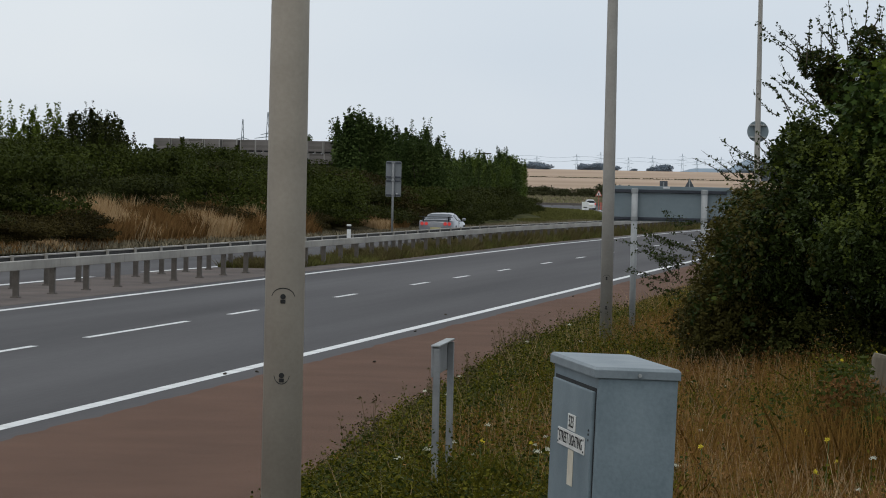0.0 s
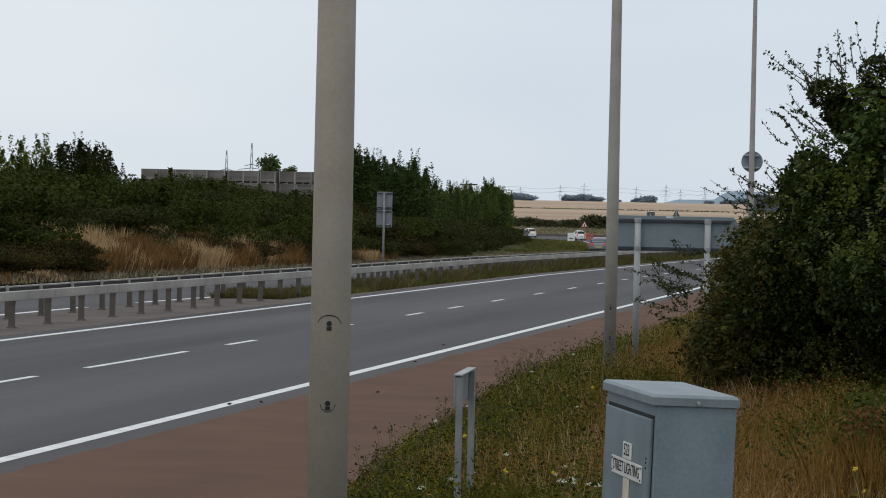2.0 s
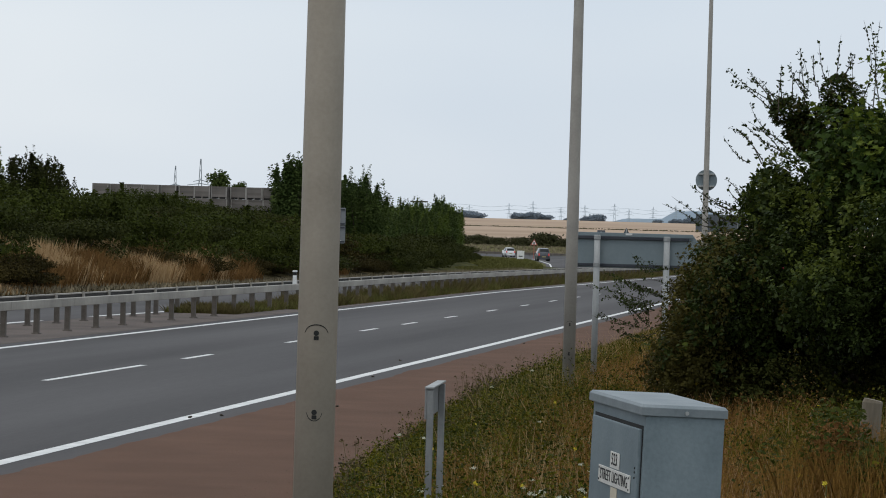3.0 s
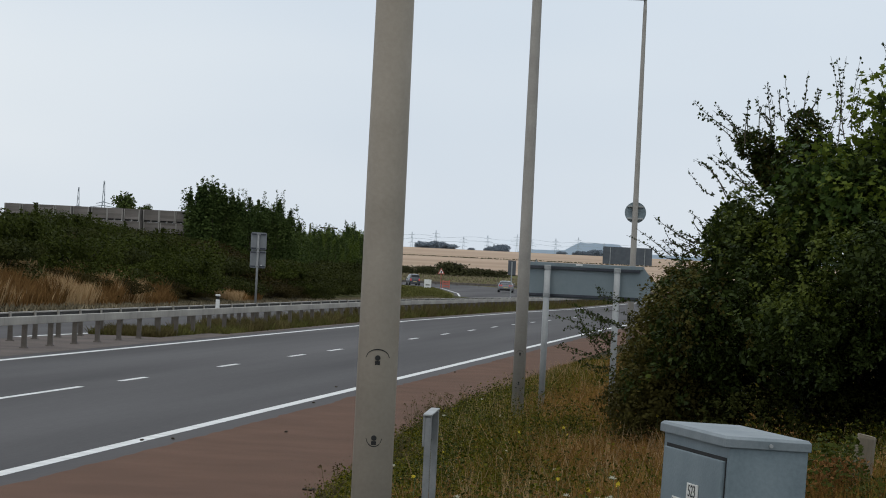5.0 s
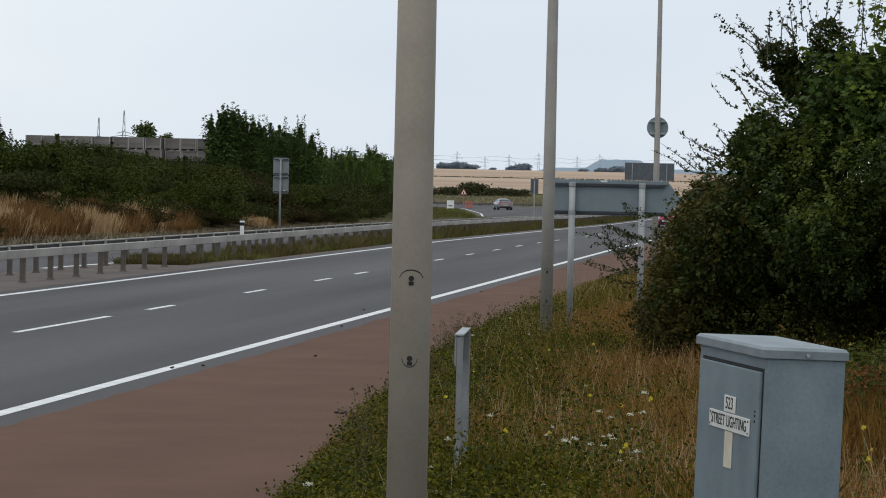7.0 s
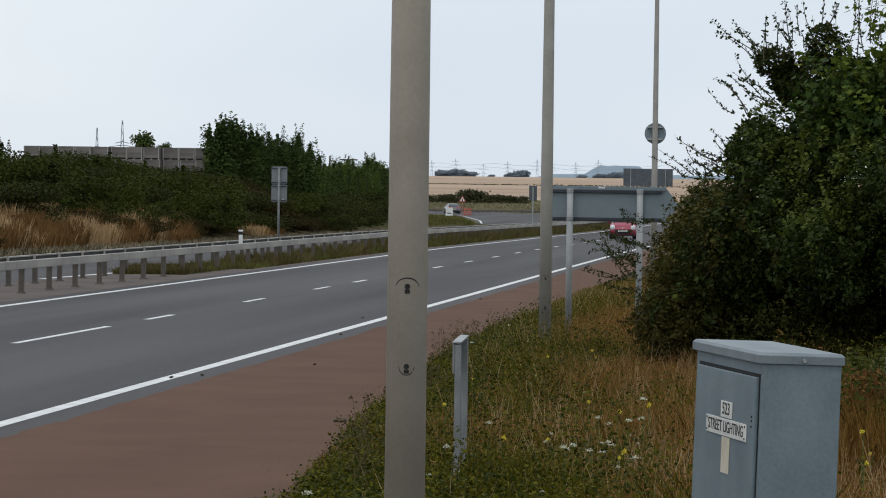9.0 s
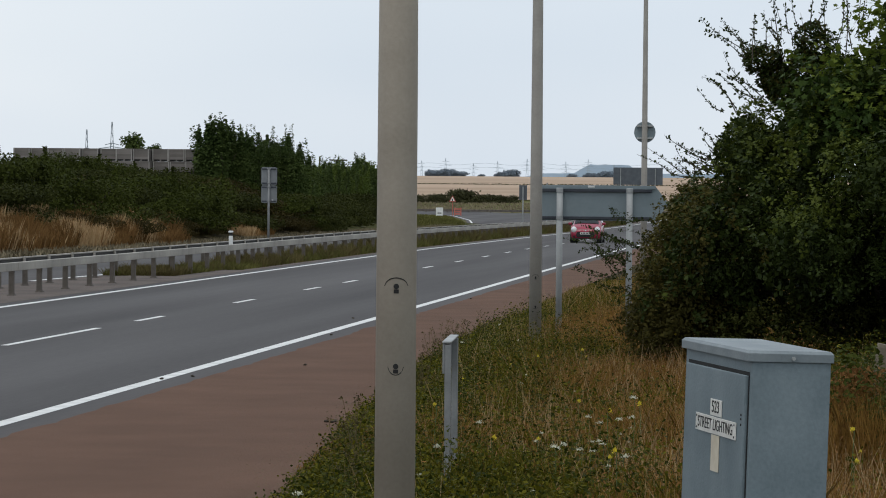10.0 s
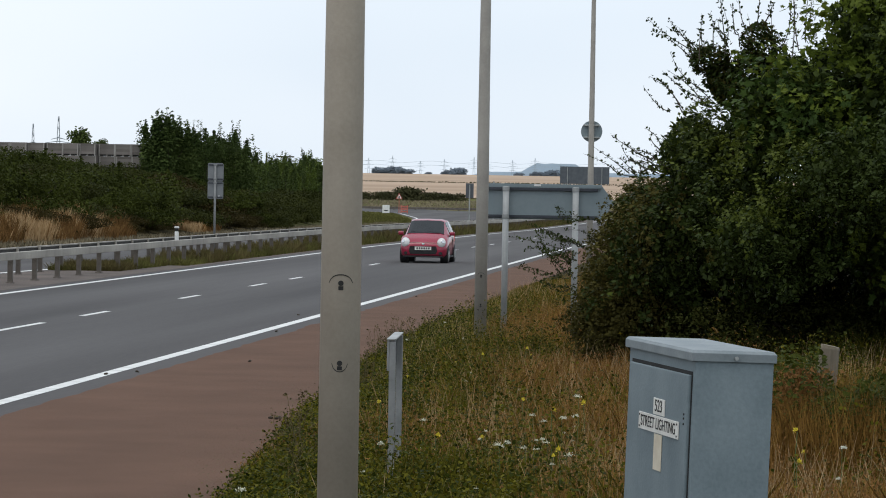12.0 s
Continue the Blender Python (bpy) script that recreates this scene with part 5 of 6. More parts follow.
def other_grass():
    g = np.random.default_rng(67)
    n = 90000
    y = 77 + 200 * g.uniform(0, 1, n) ** 1.4
    x = g.uniform(-10.2, -8.3, n) + np.where(y < 84, -0.5, 0)
    lump = np.sin(y * 1.1 + x) + np.sin(y * 0.43) + 0.6 * g.normal(size=n)
    h = g.uniform(0.04, 0.2, n) * (1 + 0.25 * lump).clip(0.4, 1.7) * np.interp(y, (77, 95, 130), (1, 1.4, 2.1))
    floor = np.interp(y, (120, 176, 215, 270), (0, -0.15, -0.3, -0.38))
    for name, ok, mat, label in (("median_grass", lump < 0.35, M_GRASS2, "tufty olive green grass on the median"), ("median_straw", lump >= 0.35, M_TANGRASS, "withered brownish grass on the median")):
        polys_stuff(name, blades(g, x[ok], y[ok], floor[ok], h[ok], g.uniform(0.012, 0.03, ok.sum()), 0.5), mat, label)
    for (y0, y1, x0, x1, k, hh) in ((99, 135, -22.9, -19.8, 60000, 1.6), (150, 158, -21.8, -19.9, 8000, 0.9), (62, 98, -20.6, -19.2, 5000, 0.35)):
        y, x = g.uniform(y0, y1, k), g.uniform(x0, x1, k)
        z = np.interp(-19.3 - x, (-1, 0, 2, 9), (0.0, 0.05, 0.5, 2.0)) - np.interp(y, (70, 130, 200), (0, 0.2, 0.3))
        h = g.uniform(0.35, 1, k) * hh * (0.65 + 0.35 * np.sin(y * 0.9) * np.sin(x * 2 + y * 0.37))
        pale_tuft = np.sin(y * 0.55 + 0.8) + 0.6 * np.sin(x * 2.1 + y * 0.21) + 0.5 * g.normal(size=k) > 0.55
        wide = g.uniform(0.02, 0.05, k)
        polys_stuff("straw_grass", blades(g, x[pale_tuft], y[pale_tuft], z[pale_tuft], h[pale_tuft] * 0.82, wide[pale_tuft], 0.2), M_STRAW, "tall straw-coloured dead grass on the bank")
        rest = ~pale_tuft
        polys_stuff("brown_grass", blades(g, x[rest], y[rest], z[rest], h[rest] * 0.75, wide[rest], 0.25), M_BRACKEN, "rusty brown dead grass on the bank")
    k = 12000
    y, x = g.uniform(60, 235, k), g.uniform(-20.4, -19.0, k)
    polys_stuff("bank_grass", blades(g, x, y, -np.interp(y, (70, 130, 200, 262), (0, 0.2, 0.3, 0.45)), g.uniform(0.1, 0.35, k), g.uniform(0.03, 0.06, k), 0.4), M_TAN, "dry grass along the far carriageway's edge")
    k = 36000
    y = g.uniform(205, 430, k)
    left = np.interp(y, [p[1] for p in LEFT_EDGE], [p[0] for p in LEFT_EDGE])
    x = left - 0.4 - g.uniform(0, 1, k) * np.clip((y - 215) * 0.3, 1.5, 26)
    polys_stuff("splitter_grass", blades(g, x, y, np.array([max(-0.42, bank_z(a, b) if b < 276 else -0.42) for a, b in zip(x, y)]), g.uniform(0.05, 0.18, k), g.uniform(0.06, 0.12, k), 0.5), M_GRASS2, "mown green grass beside the junction bend")
    k = 20000
    y, x = g.uniform(436, 470, k), g.uniform(-82, 34, k)
    z = np.interp(y, (434, 450, 470), (-0.45, 0.0, 0.87))
    polys_stuff("verge_straw", blades(g, x, y, z, g.uniform(0.08, 0.3, k), g.uniform(0.1, 0.2, k), 0.4), M_TAN, "dry grass below the field hedge")


def litter():
    """Dry leaf litter and soil crumbs blown onto the shoulder along the grass."""
    g = np.random.default_rng(73)
    k = 16000
    y = 12 + 60 * g.uniform(0, 1, k) ** 1.4
    x = verge_edges(y) + 0.05 - g.exponential(0.28, k) * (1 + 0.5 * np.sin(y * 0.9))
    ok = x > 0.6
    x, y = x[ok], y[ok]
    p = np.stack([x, y, np.full(len(x), 0.008)], 1)
    d = np.stack([np.cos(x * 91), np.sin(x * 91), 0.15 * np.sin(y * 77)], 1)
    e = np.stack([-np.sin(x * 91), np.cos(x * 91), 0.15 * np.cos(y * 63)], 1)
    r = g.uniform(0.005, 0.018, len(x))[:, None]
    polys_stuff("litter", np.stack([p, p + d * r + e * r * 0.4, p + d * r * 1.8, p + d * r - e * r * 0.4], 1), M_STALK, "brown leaf litter and crumbs of soil along the shoulder's edge")


def field_margin():
    g = np.random.default_rng(69)
    k = 5000
    y, x = g.uniform(738, 752, k), g.uniform(-260, 120, k)
    z = np.interp(y, (500, 1000), (1.2, 7.8)) + 0.1
    polys_stuff("field_margin", blades(g, x, y, z, g.uniform(0.05, 0.28, k), g.uniform(0.2, 0.6, k), 0.4), M_FARSHRUB, "thin dark grassy margin across the stubble field")


field_margin()
litter()
verge_grass()
nettles()
other_grass()


# ---- flowers and weeds ----
def umbel(g, name, mat, label, group, h, r):
    f = empty(name, pose(0, 0, 0), label, "wildflower", group)
    part("stem", bm_tube([(0, 0, -0.05), (0.01, 0.01, h * 0.5), (0, 0.02, h)], [0.004, 0.003, 0.0025], 5), M_STEM, f)
    p = np.concatenate([g.normal(size=(90, 2)) * r * 0.4, g.normal(size=(90, 1)) * 0.006], 1)
    p[:, 2] += h + 0.012 - 0.25 * (p[:, 0] ** 2 + p[:, 1] ** 2) / r
    q = leaf_quads(g, p, 0.009, -0.5, slim=0.45)
    polys("flower_head", q, mat, f)
    leafy = polys("leaf", leaf_quads(g, np.stack([g.normal(size=14) * 0.02, g.normal(size=14) * 0.02, g.uniform(0.05, h * 0.8, 14)], 1), 0.05), M_HERB, f)
    tagged(leafy, kind="stuff")
    return f


def verge_place(g, y0, y1, d0, d1):
    y = g.uniform(y0, y1)
    x = edge_x(y) + g.uniform(d0, d1)
    return x, y


def flowers():
    g = np.random.default_rng(71)
    w = umbel(g, "white_flower", M_PETAL, "white umbel wildflower on a thin green stem", "white wildflowers", 0.42, 0.036)
    spots = [verge_place(g, 15, 21, 1.0, 2.5) for _ in range(30)] + [verge_place(g, 14, 40, 0.2, 4.0) for _ in range(24)]
    plant(w, [(x, y, g.uniform(0, 360), g.uniform(0.45, 0.95)) for x, y in spots], verge_z)
    yl = umbel(g, "yellow_flower", M_YELLOW, "small yellow wildflower in the grass", "yellow wildflowers", 0.44, 0.016)
    spots = [verge_place(g, 13, 30, 0.8, 4.6) for _ in range(24)]
    plant(yl, [(x, y, g.uniform(0, 360), g.uniform(0.6, 1.1)) for x, y in spots], verge_z)
    # dark seeding weeds along the edge of the shoulder
    d = empty("seeding_weed", pose(0, 0, 0), "tall brown seeding weed at the shoulder's edge", "weed", "seeding weeds")
    bm, pts = bmesh.new(), []
    for k in range(9):
        a = g.uniform(0, 6.283)
        tip = np.array([0.16 * math.cos(a) * g.uniform(0.3, 1), 0.16 * math.sin(a), g.uniform(0.3, 0.62)])
        bm_tube([(0, 0, -0.05), tip * 0.5 + np.array([0, 0, 0.04]), tip], [0.004, 0.003, 0.002], 4, bm)
        pts.append(tip + g.normal(size=(16, 3)) * np.array([0.014, 0.014, 0.03]))
        pts.append(tip * 0.75 + g.normal(size=(7, 3)) * 0.03)
    tagged(part("stalk", bm, M_STALK, d), kind="stuff")
    tagged(polys("seed_head", leaf_quads(g, np.concatenate(pts), 0.022), M_STALK, d), kind="stuff")
    spots = [verge_place(g, 19, 44, 0.1, 0.55) for _ in range(14)] + [(2.75, 36.5), (2.9, 36), (3.0, 37), (2.8, 38), (3.1, 36.6), (4.45, 17.2), (4.5, 18.0)]
    plant(d, [(x, y, g.uniform(0, 360), g.uniform(0.45, 0.95)) for x, y in spots], verge_z)


M_STEM = material("stem_green", (0.06, 0.1, 0.03), (0.12, 0.16, 0.06), 0.7, 10, 0.0)
flowers()


# ---- cars ----
def car(name, label, paint, st, screen, rear, sides, wheels, r, coupe=False):
    """A car lofted along +y from cross-sections (y, half width, sill, waist, top, half roof)."""
    c = empty(name, pose(0, 0, 0), label, "car")
    bm, rings = bmesh.new(), []
    for y, w, zl, zb, zt, wr in st:
        half = [(0.0, zl), (w * 0.86, zl), (w * 0.97, zl + 0.08), (w, zl + (zb - zl) * 0.5), (w * 0.975, zb), (wr, zt - 0.02), (wr * 0.8, zt + 0.012), (0.0, zt + 0.025)]
        ring = [bm.verts.new((x, y, z)) for x, z in half] + [bm.verts.new((-x, y, z)) for x, z in half[-2:0:-1]]
        rings.append(ring)
    k = len(rings[0])
    for a, b in zip(rings, rings[1:]):
        for i in range(k):
            bm.faces.new((a[i], a[(i + 1) % k], b[(i + 1) % k], b[i]))
    bm.faces.new(rings[0])
    bm.faces.new(rings[-1][::-1])
    bmesh.ops.recalc_face_normals(bm, faces=bm.faces[:])
    body = part("body", bm, paint, c, smooth=True)

    def pane(nm, corners, shrink=0.1):
        q = [Vector(p) for p in corners]
        mid = sum(q, Vector()) / 4
        nrm = (q[1] - q[0]).cross(q[3] - q[0]).normalized()
        if nrm.dot(mid - Vector((0, mid.y * 0.6, 0.6))) < 0:
            nrm = -nrm
        q = [p + (mid - p) * shrink + nrm * 0.018 for p in q]
        b = bmesh.new()
        vs = [b.verts.new(p) for p in q]
        us = [b.verts.new(p - nrm * 0.03) for p in q]
        b.faces.new(vs)
        b.faces.new(us[::-1])
        for i in range(4):
            b.faces.new((vs[i], us[i], us[(i + 1) % 4], vs[(i + 1) % 4]))
        bmesh.ops.recalc_face_normals(b, faces=b.faces[:])
        part(nm, b, M_CARGLASS, c)

    def at(i, x, z):
        return (x, st[i][0], z)
    for nm, (i, j) in (("windscreen", screen), ("rear_window", rear)):
        a, b = st[i], st[j]
        sgn = 1 if nm == "windscreen" else -1
        g = bmesh.new()
        lines = []
        for u in (0.03, 0.5, 0.97):
            line = []
            for fx, dz in ((-0.99, -0.016), (-0.8, 0.012), (0, 0.025), (0.8, 0.012), (0.99, -0.016)):
                w, z, y = a[5] + (b[5] - a[5]) * u, a[4] + (b[4] - a[4]) * u, a[0] + (b[0] - a[0]) * u
                line.append(g.verts.new((w * fx, y + sgn * 0.008, z + dz + 0.012)))
            lines.append(line)
        for p, q in zip(lines, lines[1:]):
            for k2 in range(4):
                g.faces.new((p[k2], p[k2 + 1], q[k2 + 1], q[k2]))
        thick = bmesh.ops.extrude_face_region(g, geom=g.faces[:])
        bmesh.ops.translate(g, verts=[v for v in thick["geom"] if isinstance(v, bmesh.types.BMVert)], vec=(0, -sgn * 0.012, -0.012))
        bmesh.ops.recalc_face_normals(g, faces=g.faces[:])
        part(nm, g, M_CARGLASS, c, smooth=False)
    for i in range(sides[0], sides[1]):
        a, b = st[i], st[i + 1]
        for s in (-1, 1):
            pane("side_window", [at(i, s * a[1] * 0.97, a[3] + 0.02), at(i + 1, s * b[1] * 0.97, b[3] + 0.02), at(i + 1, s * b[5], b[4] - 0.04), at(i, s * a[5], a[4] - 0.04)], 0.08)
    wx = st[4][1] - 0.07
    for y in wheels:
        for s in (-1, 1):
            arch = part("wheel_arch", bm_tube([(s * (wx - 0.16), y, r + 0.01), (s * (wx + 0.072), y, r + 0.01)], [r * 1.13, r * 1.13], 24), M_DARK, c)
            tyre = part("wheel", bm_tube([(s * (wx - 0.12), y, r), (s * (wx - 0.1), y, r), (s * (wx + 0.075), y, r), (s * (wx + 0.09), y, r)], [r * 0.9, r, r, r * 0.9], 24), M_DARK, c)
            part("rim", bm_tube([(s * (wx + 0.085), y, r), (s * (wx + 0.1), y, r)], [r * 0.62, r * 0.5], 16), M_GALV, tyre)
    f, b = st[-1], st[0]
    for s in (-1, 1):
        mirror = part("mirror", bm_box(s * (st[-4][1] + 0.07) - 0.085, s * (st[-4][1] + 0.07) + 0.085, st[-5][0] + 0.3, st[-5][0] + 0.4, 0.92, 1.05, 0.03), paint, c, smooth=True)
        part("mirror_foot", bm_box(s * (st[-4][1] - 0.03) - 0.05, s * (st[-4][1] - 0.03) + 0.05, st[-5][0] + 0.32, st[-5][0] + 0.38, 0.88, 0.93, 0.01), M_DARK, mirror)
        # a tall teardrop headlight swept back into the wing, with a chrome ring
        seat = Matrix.Translation((s * st[-2][1] * 0.84, st[-2][0] - 0.07, 0.68)) @ Matrix.Rotation(s * -0.55, 4, "Z") @ Matrix.Rotation(0.5, 4, "X") @ Matrix.Rotation(s * 0.35, 4, "Y")
        hl = bmesh.new()
        bmesh.ops.create_uvsphere(hl, u_segments=16, v_segments=10, radius=1)
        bmesh.ops.transform(hl, matrix=seat @ Matrix.Diagonal((0.14, 0.15, 0.185, 1)), verts=hl.verts[:])
        lamp = part("headlight", hl, M_HEADLAMP, c, "clear glossy headlight", smooth=True)
        ring = bm_tube([(0, 0.1, -0.03), (0, 0.15, -0.03), (0, 0.146, -0.03)], [0.062, 0.056, 0.03], 16)
        bmesh.ops.transform(ring, matrix=seat, verts=ring.verts[:])
        part("bulb_ring", ring, M_CHROME, lamp)
        if coupe:
            for x in (0.46, 0.66):
                part("tail_light", bm_tube([(s * x, b[0] - 0.0, 0.78), (s * x, b[0] - 0.035, 0.78)], [0.085, 0.08], 16), M_TAIL, c, "round red tail light, lit")
        else:
            part("tail_light", bm_box(s * 0.62 - 0.08, s * 0.62 + 0.08, b[0] + 0.02 - 0.06, b[0] + 0.06, 0.68, 0.98, 0.02), M_TAIL, c, "red tail light")
    part("rear_plate", bm_box(-0.26, 0.26, b[0] - 0.03, b[0] - 0.012, 0.5, 0.61), M_PLATEY, c, "yellow number plate")
    fp = part("front_plate", bm_box(-0.26, 0.26, f[0] + 0.012, f[0] + 0.03, 0.44, 0.55), M_PLATE, c, "white number plate with dark bars")
    for i in range(6):
        part("bar", bm_box(-0.21 + i * 0.074, -0.165 + i * 0.074, f[0] + 0.0305, f[0] + 0.034, 0.465, 0.528), M_DARK, fp)
    # bumper with a rounded trapezoid grille, fog lamp recesses and a dark lower lip
    bump = bm_box(-0.6, 0.6, f[0] - 0.12, f[0] - 0.004, 0.25, 0.4, 0.05)
    part("bumper", bump, paint, c, smooth=True)
    gr = bmesh.new()
    edge = [(-0.4, 0.3), (0.4, 0.3), (0.45, 0.4), (0.42, 0.56), (-0.42, 0.56), (-0.45, 0.4)]
    fa, ba = [gr.verts.new((x, f[0] + 0.008, z)) for x, z in edge], [gr.verts.new((x * 1.02, f[0] - 0.08, z)) for x, z in edge]
    gr.faces.new(fa)
    gr.faces.new(ba[::-1])
    for i in range(6):
        gr.faces.new((fa[i], ba[i], ba[(i + 1) % 6], fa[(i + 1) % 6]))
    bmesh.ops.recalc_face_normals(gr, faces=gr.faces[:])
    grille = part("grille", gr, M_DARK, c, "dark grille")
    for z in (0.36, 0.575):
        part("grille_bar", bm_box(-0.41, 0.41, f[0] + 0.006, f[0] + 0.018, z - 0.012, z + 0.008, 0.003), paint if z > 0.5 else M_DARK, grille)
    for s in (-1, 1):
        part("fog_recess", bm_tube([(s * 0.55, f[0] - 0.1, 0.33), (s * 0.55, f[0] + 0.004, 0.33)], [0.06, 0.055], 12), M_DARK, c)
    part("lower_lip", bm_box(-0.62, 0.62, f[0] - 0.14, f[0] - 0.002, 0.19, 0.245, 0.015), M_DARK, c)
    part("badge", bm_box(-0.045, 0.045, f[0] - 0.05, f[0] - 0.008, 0.6, 0.67, 0.015), M_CHROME, c, "chrome badge")
    # bonnet shut line and wipers
    part("bonnet_gap", bm_tube([(-0.5, st[-2][0] + 0.02, st[-2][4] - 0.01), (0, st[-2][0] + 0.035, st[-2][4] + 0.018), (0.5, st[-2][0] + 0.02, st[-2][4] - 0.01)], [0.006] * 3, 6), M_DARK, c)
    a, b2 = st[screen[0]], st[screen[1]]
    for x in (-0.45, 0.05):
        part("wiper", bm_tube([(x, b2[0] - 0.03, b2[4] + 0.05), (x + 0.42, b2[0] - 0.1, b2[4] + 0.1)], [0.008, 0.006], 6), M_DARK, c)
    for s in (-1, 1):
        part("sill", bm_box(s * (st[4][1] - 0.02) - 0.02, s * (st[4][1] - 0.02) + 0.02, wheels[0] + r * 1.2, wheels[1] - r * 1.2, 0.17, 0.25, 0.01), M_DARK, c)
        part("door_handle", bm_box(s * (st[4][1] - 0.01) - 0.015, s * (st[4][1] - 0.01) + 0.015, -0.35, -0.2, 0.78, 0.81, 0.008), paint, c)
        part("door_gap", bm_box(s * (st[4][1] - 0.003) - 0.006, s * (st[4][1] - 0.003) + 0.006, -0.47, -0.455, 0.28, 0.88), M_DARK, c)
    part("rear_bumper", bm_box(-st[1][1] * 0.8, st[1][1] * 0.8, b[0] - 0.02, b[0] + 0.1, 0.26, 0.42, 0.03), M_DARK if coupe else paint, c)
    if coupe:
        sp = part("spoiler", bm_box(-0.8, 0.8, b[0] - 0.05, b[0] + 0.24, 1.09, 1.12, 0.01), M_DARK, c, "dark rear wing")
        for x in (-0.62, 0.62):
            part("strut", bm_box(x - 0.03, x + 0.03, b[0] + 0.03, b[0] + 0.16, 0.9, 1.1, 0.005), M_DARK, sp)
    return c


def paint(name, low, high, rough=0.3):
    m = material(name, low, high, rough, 2.0, 0.0, spec=0.35)
    m.node_tree.nodes["Principled BSDF"].inputs["Coat Weight"].default_value = 0.5
    return m


M_CARGLASS = material("car_glass", (0.012, 0.014, 0.016), (0.025, 0.028, 0.03), 0.1, 2, 0.0, spec=0.25)
M_HEADLAMP = material("headlamp", (0.5, 0.5, 0.49), (0.68, 0.68, 0.66), 0.15, 6, 0.0, spec=0.6)
M_CHROME = material("chrome", (0.6, 0.6, 0.6), (0.7, 0.7, 0.7), 0.2, 6, 0.0, 1.0)
M_TAIL = glow("tail_lit", (0.6, 0.05, 0.045), 0.25)
M_PLATEY = material("plate_yellow", (0.4, 0.35, 0.17), (0.5, 0.43, 0.22), 0.5, 8, 0.0)
HATCH = [(-1.72, 0.60, 0.36, 0.74, 0.8, 0.53), (-1.64, 0.69, 0.25, 0.86, 0.95, 0.58), (-1.42, 0.73, 0.2, 0.9, 1.34, 0.55), (-1.05, 0.75, 0.2, 0.9, 1.42, 0.54), (-0.2, 0.75, 0.2, 0.9, 1.45, 0.55), (0.25, 0.75, 0.2, 0.91, 1.4, 0.53), (0.95, 0.75, 0.2, 0.9, 0.96, 0.6), (1.42, 0.74, 0.2, 0.8, 0.84, 0.6), (1.66, 0.67, 0.22, 0.64, 0.68, 0.52), (1.73, 0.57, 0.3, 0.53, 0.56, 0.42)]
COUPE = [(-2.2, 0.74, 0.36, 0.7, 0.76, 0.6), (-2.12, 0.83, 0.28, 0.88, 0.93, 0.68), (-1.7, 0.87, 0.2, 0.92, 0.98, 0.66), (-0.85, 0.87, 0.2, 0.9, 1.22, 0.58), (-0.1, 0.87, 0.2, 0.89, 1.28, 0.57), (0.35, 0.86, 0.2, 0.89, 1.24, 0.56), (1.0, 0.86, 0.2, 0.88, 0.93, 0.68), (1.7, 0.85, 0.2, 0.77, 0.81, 0.66), (2.1, 0.77, 0.22, 0.62, 0.66, 0.6), (2.2, 0.66, 0.3, 0.5, 0.53, 0.5)]
TALL = [(y * 1.15, w * 1.08, zl + 0.05, zb + 0.12, zt + 0.2, wr * 1.1) for y, w, zl, zb, zt, wr in HATCH]
red_car = car("hatchback", "small raspberry-red hatchback with clear headlights driving towards the camera", paint("red_paint", (0.24, 0.009, 0.032), (0.29, 0.014, 0.042)), HATCH, (5, 6), (1, 2), (2, 5), (-1.1, 1.12), 0.275)
silver_car = car("coupe", "silver sports coupe with round red tail lights and rear wing", paint("silver_paint", (0.19, 0.192, 0.2), (0.25, 0.253, 0.263)), COUPE, (5, 6), (2, 3), (3, 5), (-1.32, 1.3), 0.33, True)
white_car = car("hatchback", "white hatchback rounding the far junction", paint("white_paint", (0.75, 0.75, 0.74), (0.82, 0.82, 0.8)), HATCH, (5, 6), (1, 2), (2, 5), (-1.1, 1.12), 0.275)
white_car_two = car("hatchback", "second white hatchback following round the far junction", paint("white_paint_two", (0.7, 0.7, 0.7), (0.8, 0.8, 0.79)), HATCH, (5, 6), (1, 2), (2, 5), (-1.1, 1.12), 0.275)
dark_car = car("offroad_car", "dark tall estate car with a pale roof at the junction", paint("dark_paint", (0.05, 0.055, 0.065), (0.09, 0.095, 0.105)), TALL, (5, 6), (1, 2), (2, 5), (-1.27, 1.29), 0.33)


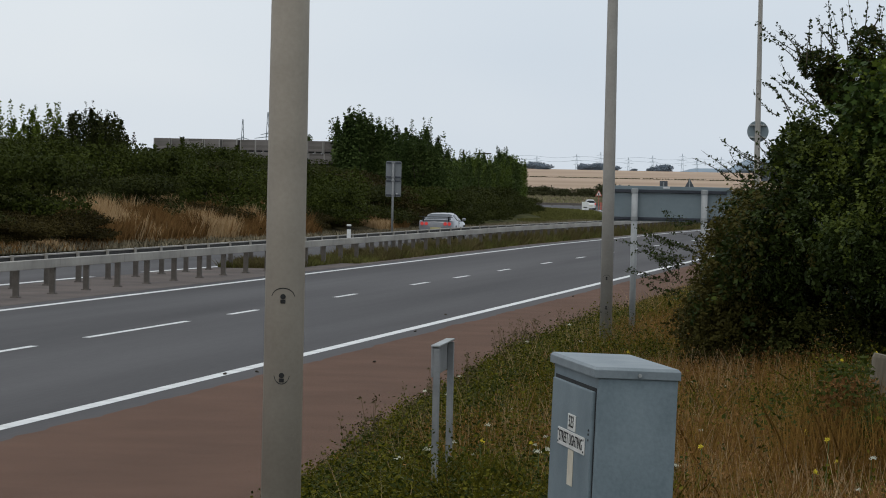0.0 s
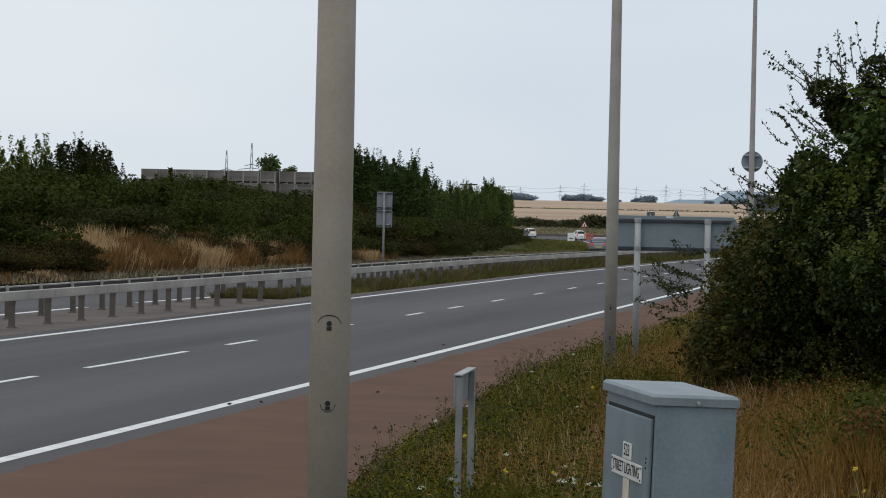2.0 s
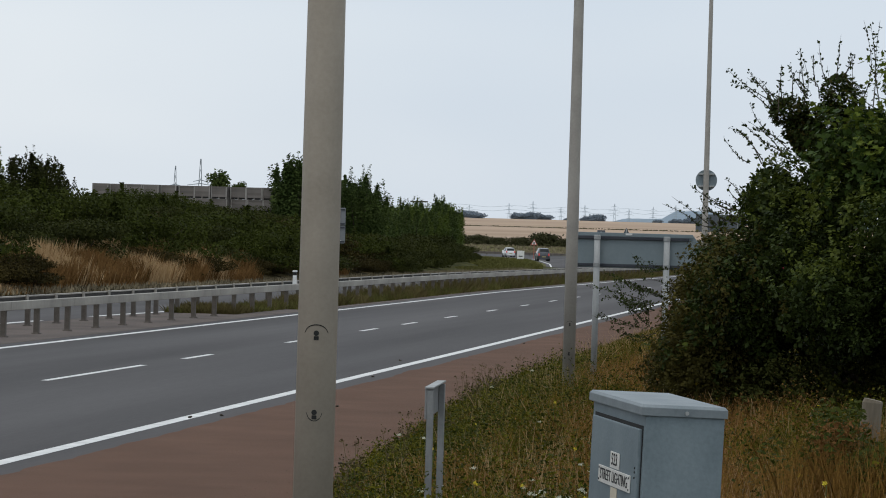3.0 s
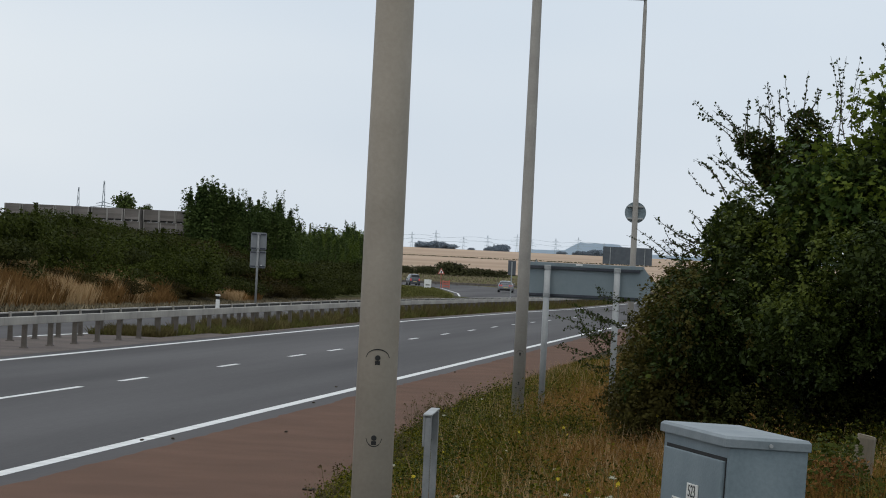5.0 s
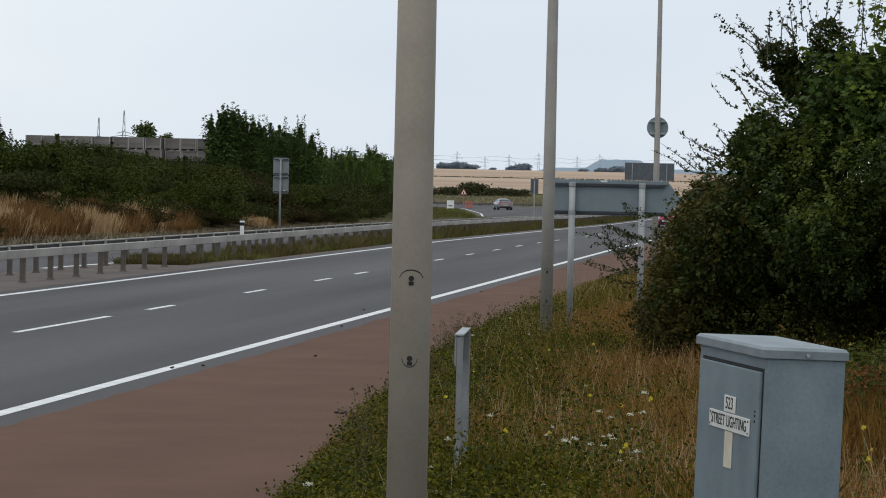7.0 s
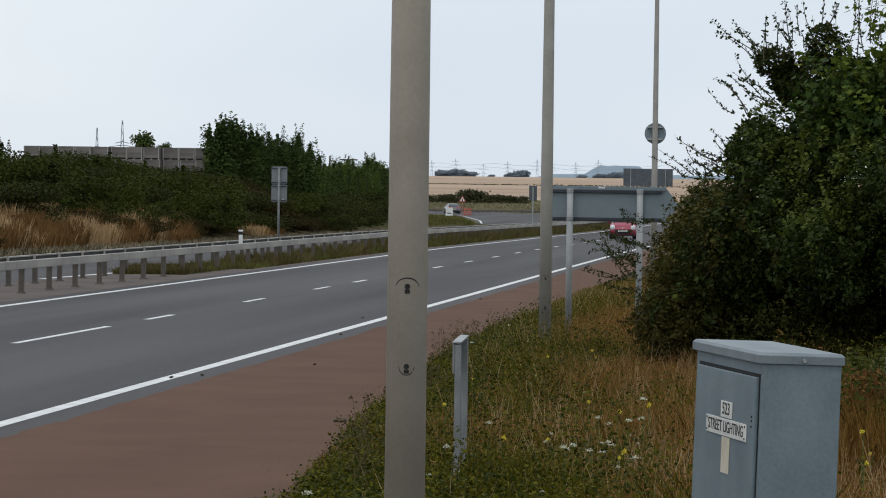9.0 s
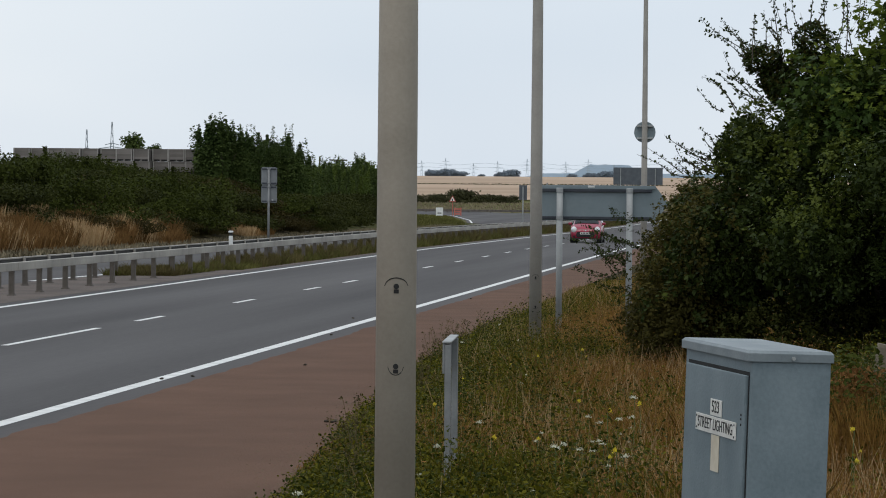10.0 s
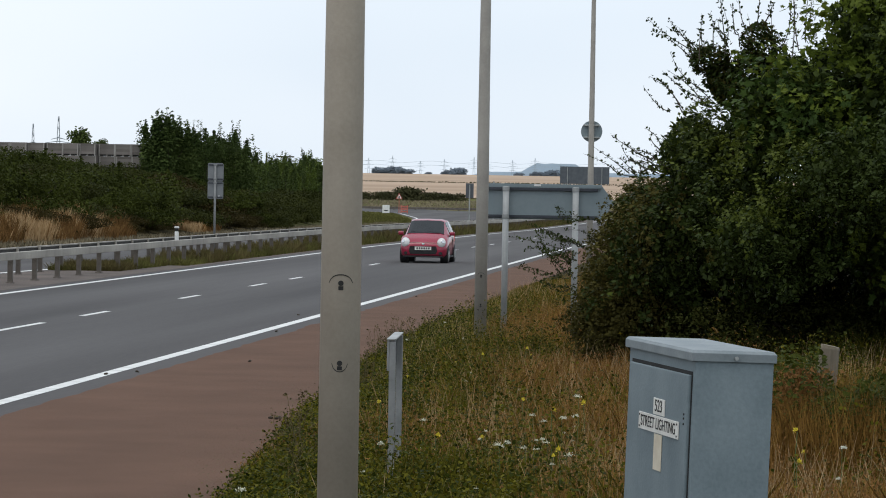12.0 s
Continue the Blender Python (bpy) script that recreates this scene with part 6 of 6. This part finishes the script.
# ---- what moves ----
def drive(thing, way):
    """Keys a car along (seconds, x, y); it faces the way it goes."""
    rows = []
    for i, (t, x, y) in enumerate(way):
        a, b = way[max(i - 1, 0)], way[min(i + 1, len(way) - 1)]
        turn = math.degrees(math.atan2(-(b[1] - a[1]), b[2] - a[2]))
        rows.append((t, pose(x, y, (road_z(y) if y > 200 else far_dip(y) + 0.004) if x < -9 else dip(y) + 0.004, 0, 0, turn)))
    walk(thing, rows)


def motions():
    drive(red_car, [(0, -2.9, 346), (4, -2.9, 282), (7, -2.9, 216), (8.5, -2.95, 180.5), (9, -2.95, 169.5), (9.5, -2.9, 157.0), (10, -2.9, 147.3), (10.5, -2.8, 134.8), (11, -2.75, 122.2), (11.5, -2.7, 108.7), (12, -2.6, 94.9)])
    red_car.scale = (0.98, 0.95, 0.92)
    white_car.scale = white_car_two.scale = (0.82, 0.82, 0.82)
    dark_car.scale = (0.86, 0.86, 0.86)
    drive(silver_car, [(0, -16.4, 147.5), (0.5, -16.6, 169.5), (1, -16.9, 193), (1.5, -17.5, 219), (2, -18.6, 243), (2.5, -19.6, 262)] + [(t, *out(x, y)) for t, x, y in [(3.2, -18.8, 272), (3.9, -19.5, 289), (4.5, -20.1, 298), (5.5, -20.3, 300.5), (6.1, -20.8, 302), (6.5, -21.9, 304.5), (7.4, -25.6, 318), (8.3, -29.6, 335), (9, -33.6, 352), (9.5, -37.5, 366), (10.5, -48, 381), (12, -78, 412)]])
    drive(white_car, [(t, *out(x, y)) for t, x, y in [(0, -30, 322), (0.5, -33, 335), (1, -35.6, 347), (1.5, -37.6, 354), (2, -40, 361), (2.7, -46, 371), (5, -90, 424), (8, -140, 466), (12, -146, 470)]])
    drive(white_car_two, [(t, *out(x, y)) for t, x, y in [(0, -21, 292), (0.5, -25.8, 312), (1, -27.3, 318), (1.5, -29, 323), (2, -30.2, 327), (2.5, -32, 332), (4.5, -39, 355), (6.5, -62, 390), (10, -132, 458), (12, -138, 462)]])
    drive(dark_car, [(t, *out(x, y)) for t, x, y in [(0, -17.5, 262), (1.5, -18.2, 270), (2, -20, 277), (2.5, -22.8, 284), (3.5, -27, 306), (4.5, -31.6, 328), (5.3, -36, 347), (6.5, -50, 378), (10, -124, 450), (12, -130, 455)]])


motions()
